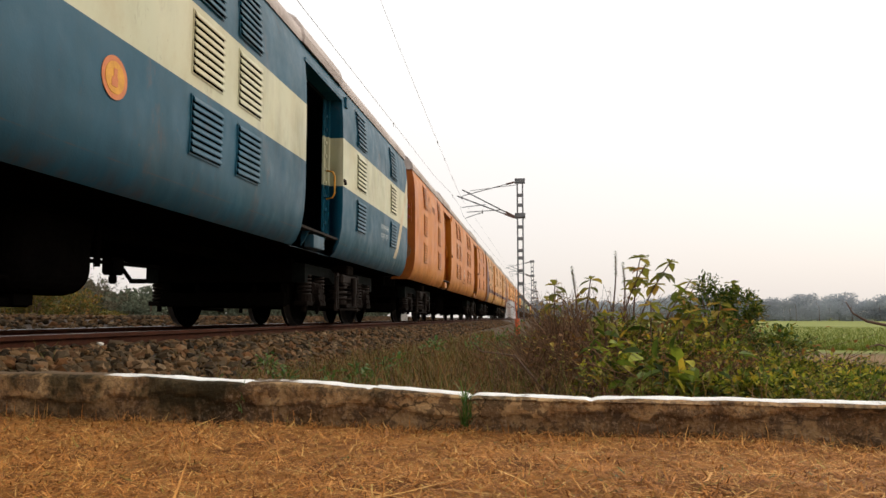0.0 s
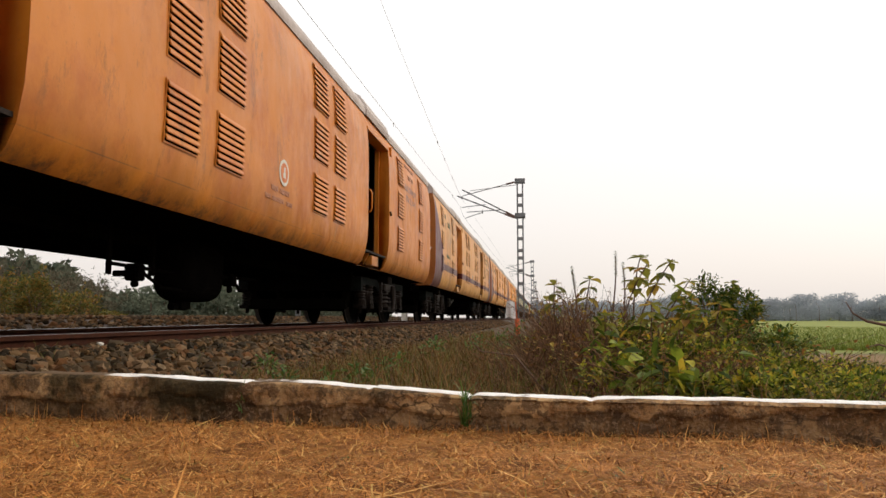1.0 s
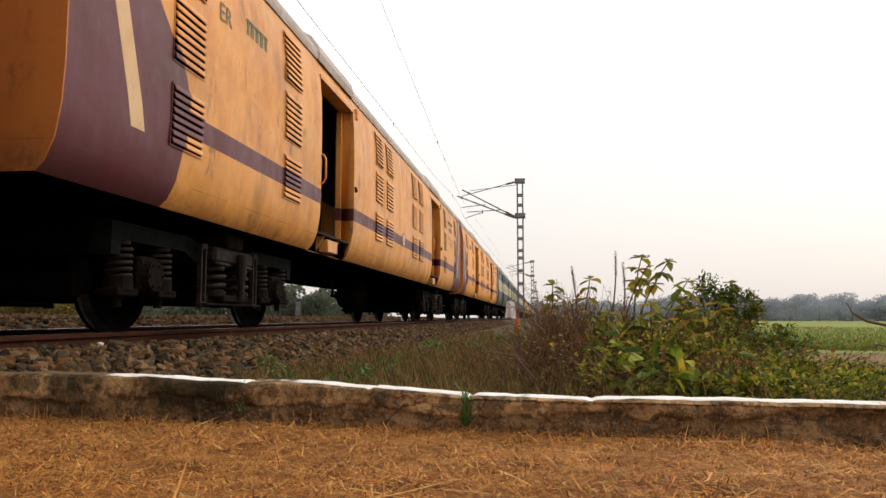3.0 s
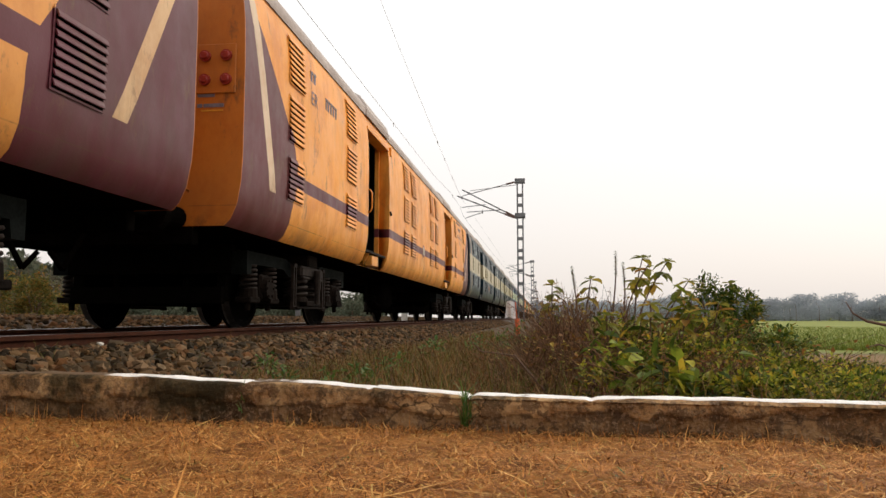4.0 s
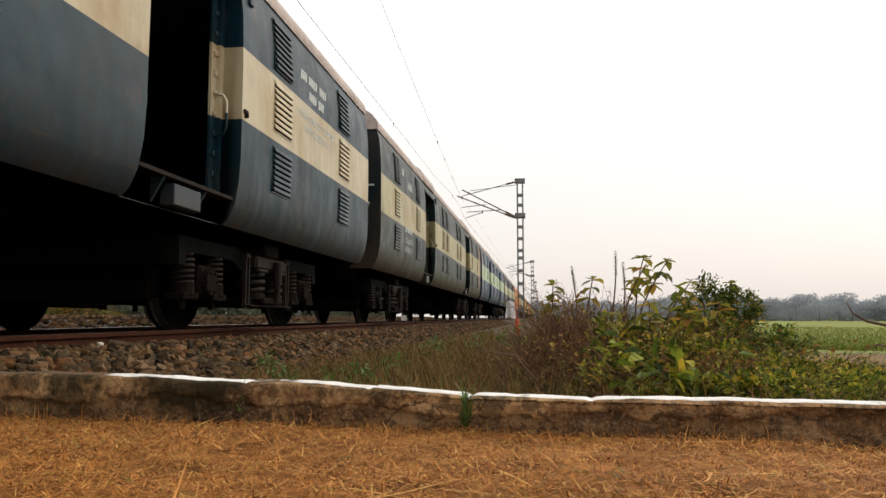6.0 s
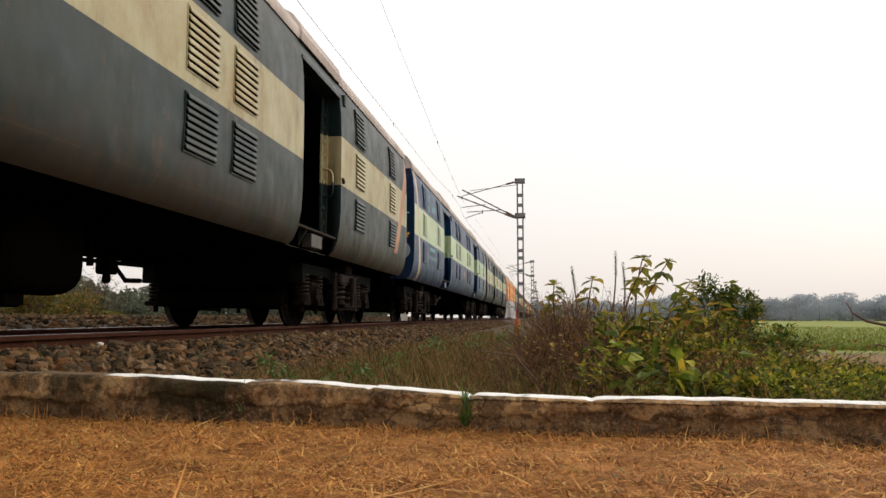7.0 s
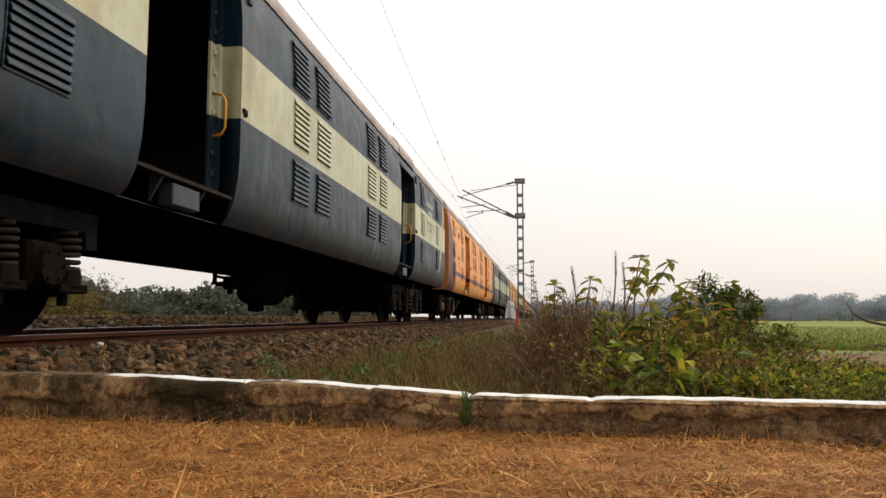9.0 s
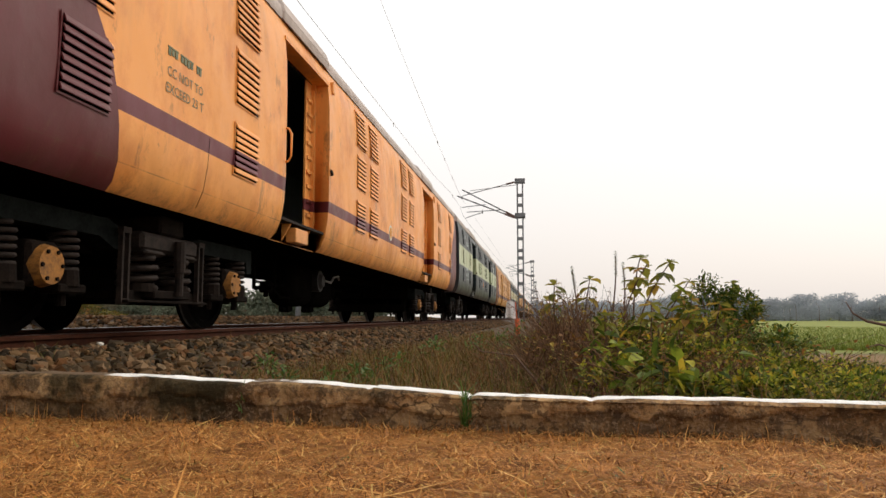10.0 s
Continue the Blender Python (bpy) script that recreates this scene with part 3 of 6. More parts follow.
def markings(van, sty):
    """Painted medallion, railway letters and notices on the camera's side, bars for what cannot be read."""
    ring = sty.get("ring", M_ORANGEPAINT)
    x = side_x(1.68)
    if sty.get("medal", True):
        emblem(van, sty, ring, x)
    ink = sty.get("ink", M_WHITEPAINT)
    if sty.get("under"):
        bars(van, 10.35, 1.44, (0.2, 0.3), 0.06, ink)
        bars(van, 10.2, 1.34, (0.16, 0.34, 0.2), 0.05, ink)
    if sty.get("code"):
        lettering(van, [sty["code"]], 2.15, 2.72, 0.24, ink)
    bars(van, 2.02, 2.98, (0.09, 0.11), 0.16, ink)
    bars(van, 2.62, 2.80, (0.07, 0.10, 0.09, 0.10, 0.08), 0.17, ink)
    if sty.get("notice", True):
        lettering(van, sty.get("load", ["CC NOT TO", "EXCEED 23 T"]), 2.75, sty.get("load_z", 1.66), sty.get("load_size", 0.15), sty.get("load_ink", ink))
        k = sty.get("load_size", 0.15) / 0.15
        bars(van, 2.75 - 0.41 * k, sty.get("load_z", 1.66) + 0.22 * k, (0.22 * k, 0.3 * k, 0.13 * k), 0.10 * k, sty.get("load_ink", ink))
    if sty.get("title", True):
        lines, size = sty.get("title_lines", (["HIGH CAPACITY MOTOR", "CUM PARCEL VAN"], 0.13))
        lettering(van, lines, sty.get("title_y", 18.6), sty.get("title_z", 2.46), size, sty.get("title_ink", ink), 1.15)
        if sty.get("title_top", True):
            bars(van, 17.95, sty.get("title_z", 2.46) + 0.46, (0.24, 0.34, 0.3), 0.11, ink)
            bars(van, 18.25, sty.get("title_z", 2.46) + 0.27, (0.3, 0.24), 0.11, ink)
    # tare and return lines on the leading end
    for z, ws in ((2.42, (0.12, 0.05, 0.13)), (2.36, (0.13,)), (2.27, (0.14, 0.03)), (2.2, (0.17,)), (2.1, (0.05, 0.2))):
        bars(van, 1.16, z, ws, 0.035, sty.get("end_ink", ink), "end")
    bars(van, 1.2, 2.06, (0.22,), 0.015, M_YELLOWPAINT, "end")


def build_van(sty):
    van = new("parcel_van")
    tagged(van, sty["label"], "railway van", "parcel vans of the train")
    van.empty_display_size = 0.3
    paint = paint_material(sty, van)
    detailed = sty.get("detailed", True)
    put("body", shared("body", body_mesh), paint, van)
    put("roof", shared("roof", roof_mesh), M_ROOF, van, None, "dull pinkish-grey painted roof")
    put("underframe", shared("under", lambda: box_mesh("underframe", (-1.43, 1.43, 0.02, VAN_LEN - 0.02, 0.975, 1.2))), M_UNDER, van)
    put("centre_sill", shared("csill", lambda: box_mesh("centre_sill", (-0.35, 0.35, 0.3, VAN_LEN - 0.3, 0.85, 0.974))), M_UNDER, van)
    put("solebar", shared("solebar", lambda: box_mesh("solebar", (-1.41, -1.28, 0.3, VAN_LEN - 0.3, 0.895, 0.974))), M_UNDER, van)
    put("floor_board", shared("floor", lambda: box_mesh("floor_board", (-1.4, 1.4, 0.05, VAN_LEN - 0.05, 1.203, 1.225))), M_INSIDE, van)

    def lining():
        b = []
        for sg in (1, -1):
            x0, x1 = sorted((sg * 1.36, sg * 1.345))
            for y0, y1 in ((0.05, DOORS[0][0] + 0.07), (DOORS[0][1] - 0.07, DOORS[1][0] + 0.07), (DOORS[1][1] - 0.07, VAN_LEN - 0.05)):
                b.append((x0, x1, y0, y1, 1.23, 3.4))
            for y0, y1 in DOORS:
                b.append((x0, x1, y0 + 0.07, y1 - 0.07, DOOR_Z1, 3.4))
        b.append((-1.36, 1.36, 0.05, VAN_LEN - 0.05, 3.4, 3.42))
        return b
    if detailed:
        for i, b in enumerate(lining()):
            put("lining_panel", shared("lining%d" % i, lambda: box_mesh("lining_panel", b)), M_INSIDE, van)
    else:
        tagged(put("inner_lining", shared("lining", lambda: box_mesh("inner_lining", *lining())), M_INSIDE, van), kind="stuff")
    for d_i, (y0, y1) in enumerate(DOORS):
        put("door_hood", shared("hood", hood_mesh), M_ROOF, van, pose(0, y0, 0))
        put("door_hood", shared("hood", hood_mesh), M_ROOF, van, pose(0, y1, 0, 0, 0, 180))
        put("door_sill", shared("sill", lambda: box_mesh("door_sill", (1.40, 1.56, 0.01, 1.635, 1.195, 1.225))), M_SPRING, van, pose(0, y0, 0))
        put("door_step", shared("step", lambda: box_mesh("door_step", (1.435, 1.56, 0.55, 1.0, 0.99, 1.16), bevel=0.008)), paint, van, pose(0, y0, 0))
        for a in (0.42, 1.12):
            put("gusset", shared("gusset", lambda: mesh_from("gusset", [(1.432, 0, 1.0), (1.432, 0, 1.19), (1.54, 0, 1.19), (1.432, 0.03, 1.0), (1.432, 0.03, 1.19), (1.54, 0.03, 1.19)], [(0, 1, 2), (5, 4, 3), (0, 3, 4, 1), (1, 4, 5, 2), (2, 5, 3, 0)])), paint, van, pose(0, y0 + a, 0))
        put("door_lintel", shared("lintel", lambda: box_mesh("door_lintel", (1.40, 1.60, -0.02, 1.665, 3.195, 3.24))), paint, van, pose(0, y0, 0))
        put("hand_rail", shared("grab", lambda: tube_mesh("hand_rail", [(1.44, 0, 1.75), (1.53, 0, 1.77), (1.56, 0, 1.83), (1.56, 0, 2.07), (1.53, 0, 2.13), (1.44, 0, 2.15)], 0.013)), sty.get("rail", paint), van, pose(0, y1 - 0.2, 0) if sty["kind"] == "blue" else pose(0.125, y0 - 0.015, 0.05))
        # sliding leaf, pushed open behind the panel on the camera's side and shut on the far side
        shut = d_i in sty.get("shut", ())
        for sx, off in ((1, 0.0 if shut else sty.get("leaf", 1.42)), (-1, 0.0)):
            leaf = put("sliding_door", shared("leaf%d" % sx, lambda: box_mesh("sliding_door", (sx * 1.375 - 0.012, sx * 1.375 + 0.012, 0.06, 1.60, 1.23, 3.195))), paint, van, pose(0, y0 + off, 0))
            if sx > 0 and shut:
                for k in range(33):
                    put("shutter_slat", shared("shslat", lambda: mesh_from("shutter_slat", [(x, y, z) for y in (0.07, 1.58) for x, z in ((1.386, 0.0), (1.425, 0.008), (1.42, 0.03), (1.386, 0.054))], [(0, 1, 2, 3), (7, 6, 5, 4), (0, 4, 5, 1), (1, 5, 6, 2), (2, 6, 7, 3)])), paint, leaf, pose(0, 0, 1.25 + 0.058 * k))
                put("shutter_stile", shared("stile", lambda: box_mesh("shutter_stile", (1.386, 1.436, 0.79, 0.87, 1.24, 3.19), (1.386, 1.432, 0.755, 0.782, 1.24, 3.19), bevel=0.006)), paint, leaf)
            elif sx > 0 and detailed:
                for k in range(9):
                    put("door_louvre", shared("dl", lambda: box_mesh("door_louvre", (1.388, 1.41, 0.1, 0.55, 0, 0.06), bevel=0.01)), paint, leaf, pose(0, 0, 1.4 + 0.19 * k))
        put("door_lock", shared("lock", lambda: box_mesh("door_lock", (1.60, 1.645, -0.05, 0.03, 2.03, 2.07), (1.61, 1.66, -0.02, 0.0, 1.99, 2.035), bevel=0.006)), M_SPRING, van, pose(0, y1 + 0.08, 0))
        put("door_stop", shared("stop", lambda: box_mesh("door_stop", (1.52, 1.62, 0.1, 0.19, 3.14, 3.3), bevel=0.008)), paint, van, pose(0, y1 + 0.05, 0))
    # louvred ventilators
    for c, (y0, w) in enumerate(COLS):
        for p, (z0, h) in enumerate(PANELS):
            for sx in (1, -1):
                if sx < 0 and not detailed:
                    continue
                xs = side_x(z0 + h / 2) + 0.002
                lean = math.degrees(math.atan2(side_x(z0) - side_x(z0 + h), h))
                m = pose(xs, y0, z0) if sx > 0 else pose(-xs, y0 + w, z0, 0, 0, 180)
                m = m @ pose(0, 0, h / 2) @ pose(0, 0, 0, 0, -lean, 0) @ pose(0, 0, -h / 2)
                k = 8
                if sx > 0 and detailed:
                    lv = put("louvre", shared("lv%.2f%.2f" % (w, h), lambda: louvre_frame_mesh(w, h)), [paint, M_UNDER], van, m)
                    for i in range(k):
                        put("slat", shared("sl%.2f%.2f" % (w, h), lambda: slat_mesh(w, h / k)), paint, lv, pose(0, 0, i * h / k))
                    continue

                def joined():
                    me = louvre_frame_mesh(w, h)
                    one = slat_mesh(w, h / k)
                    bm = bmesh.new()
                    bm.from_mesh(me)
                    for i in range(k):
                        vs = [bm.verts.new((a.co.x, a.co.y, a.co.z + i * h / k)) for a in one.vertices]
                        for q in one.polygons:
                            bm.faces.new([vs[j] for j in q.vertices])
                    return mesh_bm("louvre", bm)
                tagged(put("louvre", shared("sj%.2f%.2f" % (w, h), joined), [paint, M_UNDER], van, m), kind="stuff")
    # seams of the side sheets, as raised welds
    for y in sty.get("seams", ()):
        put("seam", shared("seam", lambda: tube_mesh("seam", [(x + 0.001, 0, z) for x, z in SIDE[1:5]], 0.004, 4)), M_BOGIE, van, pose(-0.002, y, 0))
    # ends: buffers, coupling, lamp brackets, step
    for e, y in ((-1, 0.0), (1, VAN_LEN)):
        for sx in (1, -1):
            def buf():
                bm = bmesh.new()
                add_cyl(bm, (0, 0.05, 0), (0, -0.30, 0), 0.11, 0.10, 14)
                add_cyl(bm, (0, -0.28, 0), (0, -0.44, 0), 0.065, seg=10)
                add_cyl(bm, (0, -0.42, 0), (0, -0.475, 0), 0.20, 0.225, 18)
                return mesh_bm("buffer", bm)
            put("buffer", shared("buffer", buf), M_UNDER, van, pose(sx * 0.98, y, 1.05, 0, 0, 0 if e < 0 else 180))
        put("coupling", shared("coupler", lambda: cyl_mesh("coupling", ((0, 0.2, 1.03), (0, -0.48, 1.03), 0.06), ((0.12, 0.0, 1.0), (0.1, -0.35, 0.55), 0.025), ((0.1, -0.35, 0.55), (0.06, -0.48, 0.7), 0.025), seg=8)), M_UNDER, van, pose(0, y, 0, 0, 0, 0 if e < 0 else 180))
        put("headstock", shared("headstock", lambda: box_mesh("headstock", (-1.15, 1.15, 0.03, 0.15, 0.80, 0.972), bevel=0.01)), M_UNDER, van, pose(0, y - 0.02 if e < 0 else y + 0.02, 0, 0, 0, 0 if e < 0 else 180))
        turn = 0 if e < 0 else 180
        if sty["kind"] != "blue" and (e > 0 or sty.get("lamps", True)):
            put("lamp_plate", shared("lplate", lambda: box_mesh("lamp_plate", (-0.2, 0.2, -0.02, 0.0, -0.24, 0.24), bevel=0.006)), paint, van, pose(1.34, y, 2.47, 0, 0, turn))
            for x in (1.24, 1.45):
                for z in (2.36, 2.59):
                    put("end_lamp", shared("endlamp", lambda: cyl_mesh("end_lamp", ((0, -0.018, 0), (0, -0.05, 0), 0.055), ((0, -0.045, 0), (0, -0.07, 0), 0.045, 0.03), seg=14)), M_REDLAMP, van, pose(x, y, z, 0, 0, turn))
        if sty.get("step"):
            put("end_step", shared("endstep", lambda: box_mesh("end_step", (-0.15, 0.15, -0.18, 0.0, 0.02, 0.05), (-0.15, 0.15, -0.19, -0.16, -0.06, 0.052), bevel=0.004)), sty["step"], van, pose(1.36, y, 1.93, 0, 0, turn))
        put("end_handle", shared("ehandle", lambda: tube_mesh("end_handle", [(0, 0, 0), (0, -0.06, 0.02), (0, -0.06, 0.36), (0, 0, 0.38)], 0.011)), paint, van, pose(1.1, y, 1.3, 0, 0, turn))
        if not sty.get("disc"):
            continue
        put("end_disc", shared("disc", lambda: cyl_mesh("end_disc", ((0, 0, 0), (0, -0.012, 0), 0.19), ((0, -0.01, 0), (0, -0.03, 0), 0.02), seg=28)), sty["disc"], van, pose(1.34, y, 1.60, 0, 0, turn), sty.get("disc_label", "pale painted disc"))
        put("disc_slot", shared("dslot", lambda: box_mesh("disc_slot", (-0.022, 0.022, -0.04, -0.011, -0.09, 0.11), bevel=0.008)), M_UNDER, van, pose(1.36, y, 1.60, 0, 0, turn))
    if detailed:
        markings(van, sty)
    # gear below the floor
    ty = sty.get("tank", 10.3)
    def tank():
        bm = bmesh.new()
        add_box(bm, 0.30, 0.78, 0, 0.95, 0.29, 0.98, 0.2, 0, 5)
        add_box(bm, 0.45, 0.6, 0.2, 0.4, 0.21, 0.32)
        add_cyl(bm, (0.53, 0.1, 0.235), (0.53, 0.42, 0.235), 0.04, seg=8)
        return mesh_bm("equipment_tank", bm)
    for i in range(sty.get("tanks", 1)):
        put("equipment_tank", shared("tank", tank), M_UNDER, van, pose(0, ty + 1.05 * i, 0))
    if sty.get("crank"):
        put("brake_cylinder", shared("bcyl", lambda: cyl_mesh("brake_cylinder", ((0.25, 0, 0.70), (0.85, 0, 0.70), 0.17), ((0.85, 0, 0.70), (0.90, 0, 0.70), 0.13, 0.09), seg=18)), M_CYLINDER, van, pose(0, sty["crank"], 0))
        put("crank_rod", shared("crod", lambda: tube_mesh("crank_rod", [(0.86, 0.16, 0.72), (0.86, 0.55, 0.70), (0.86, 0.72, 0.80), (0.86, 1.0, 0.83), (0.86, 1.05, 0.77)], 0.018)), M_RODSTEEL, van, pose(0, sty["crank"], 0))
    rig = put("brake_rigging", shared("rig", lambda: cyl_mesh("brake_rigging", ((0.6, -1.15, 0.60), (0.6, 0.3, 0.57), 0.018), ((0.6, -1.15, 0.98), (0.6, -1.15, 0.50), 0.026), ((0.66, -0.75, 0.56), (0.66, -0.35, 0.42), 0.018), ((0.66, -0.40, 0.41), (0.66, 0.1, 0.40), 0.02), ((0.5, -0.9, 0.52), (0.75, -0.9, 0.52), 0.03), seg=7)), M_UNDER, van, pose(0, ty, 0))
    if detailed and sty.get("tanks", 1):
        put("air_pipe", shared("airpipe", lambda: cyl_mesh("air_pipe", ((0.55, 0.9, 0.60), (0.55, 2.3, 0.62), 0.02), ((0.55, 1.25, 0.95), (0.55, 1.25, 0.56), 0.03), ((0.55, 1.6, 0.60), (0.55, 1.8, 0.46), 0.02), ((0.55, 1.8, 0.46), (0.55, 2.05, 0.47), 0.024), seg=7)), M_UNDER, van, pose(0, ty + 1.05 * (sty.get("tanks", 1) - 1), 0))
        put("pipe_valve", shared("pvalve", lambda: box_mesh("pipe_valve", (0.48, 0.62, 1.42, 1.58, 0.50, 0.66), (0.52, 0.58, 1.46, 1.54, 0.42, 0.51), bevel=0.02)), M_UNDER, van, pose(0, ty + 1.05 * (sty.get("tanks", 1) - 1), 0))
    put("valve", shared("valve", lambda: box_mesh("valve", (0.54, 0.68, -0.82, -0.66, 0.46, 0.62), (0.58, 0.64, -0.78, -0.70, 0.40, 0.47), bevel=0.02)), M_UNDER, rig)
    put("pipe_hanger", shared("hanger", lambda: box_mesh("pipe_hanger", (0.57, 0.63, -0.45, -0.41, 0.52, 0.98), bevel=0.006)), M_UNDER, rig)
    put("brake_rod", shared("rod", lambda: cyl_mesh("brake_rod", ((0.2, 5.2, 0.9), (0.2, 16.1, 0.9), 0.02), seg=6)), M_UNDER, van)
    for y in (3.277, VAN_LEN - 3.277):
        build_bogie(van, y, sty)
    return van


M_OCHRE = rough_surface("ochre_grease_paint", (0.10, 0.045, 0.012), (0.42, 0.17, 0.025), 16, 0.8, 0.3)
M_DISC = rough_surface("disc_paint", (0.26, 0.33, 0.33), (0.42, 0.5, 0.48), 9, 0.6, 0.1)
M_ORANGEPAINT = rough_surface("orange_paint", (0.50, 0.14, 0.04), (0.66, 0.22, 0.07), 14, 0.6, 0.0)
M_PALEPAINT = rough_surface("pale_paint", (0.55, 0.5, 0.42), (0.72, 0.68, 0.6), 14, 0.6, 0.0)
M_FADEDTEXT = rough_surface("faded_violet_lettering", (0.34, 0.13, 0.06), (0.42, 0.18, 0.09), 14, 0.6, 0.0)
M_ORANGEGREY = rough_surface("grimy_orange_paint", (0.16, 0.075, 0.028), (0.30, 0.13, 0.045), 12, 0.7, 0.1)
M_PURPLETEXT = rough_surface("blue_grey_lettering", (0.11, 0.10, 0.13), (0.22, 0.19, 0.22), 14, 0.6, 0.0)
M_REDLAMP = rough_surface("red_lamp", (0.22, 0.02, 0.015), (0.35, 0.04, 0.03), 20, 0.4, 0.0)
M_YELLOWPAINT = rough_surface("yellow_paint", (0.55, 0.24, 0.02), (0.75, 0.36, 0.03), 12, 0.6, 0.1)
M_WHITEPAINT = rough_surface("white_lettering", (0.40, 0.46, 0.46), (0.62, 0.66, 0.64), 12, 0.6, 0.0)
M_GREENTEXT = rough_surface("green_lettering", (0.08, 0.10, 0.05), (0.17, 0.18, 0.09), 12, 0.6, 0.0)
M_CYANTEXT = rough_surface("pale_blue_lettering", (0.2, 0.42, 0.48), (0.36, 0.6, 0.64), 12, 0.6, 0.0)
CREAM, PEACH, ORANGE_STRIPE, MAROON = (0.62, 0.60, 0.42), (0.66, 0.47, 0.27), (0.50, 0.23, 0.11), (0.125, 0.026, 0.042)


def blue(seed, base, label, **more):
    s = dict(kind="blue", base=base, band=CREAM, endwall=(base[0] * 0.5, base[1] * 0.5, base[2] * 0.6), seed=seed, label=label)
    s.update(streak=0.3, dirt=(0.03, 0.032, 0.034), rust=0.3)
    s.update(more)
    return s


def yellow(seed, base, label, **more):
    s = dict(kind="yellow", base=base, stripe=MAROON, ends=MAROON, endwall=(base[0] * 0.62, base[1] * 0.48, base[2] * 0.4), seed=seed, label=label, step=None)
    s.update(dust=0.28, leaf=1.62)
    s.update(more)
    return s


BLUE_LABEL = "weathered blue parcel van with cream band, open doors"
YEL_LABEL = "orange-yellow parcel van with maroon stripe, open doors"
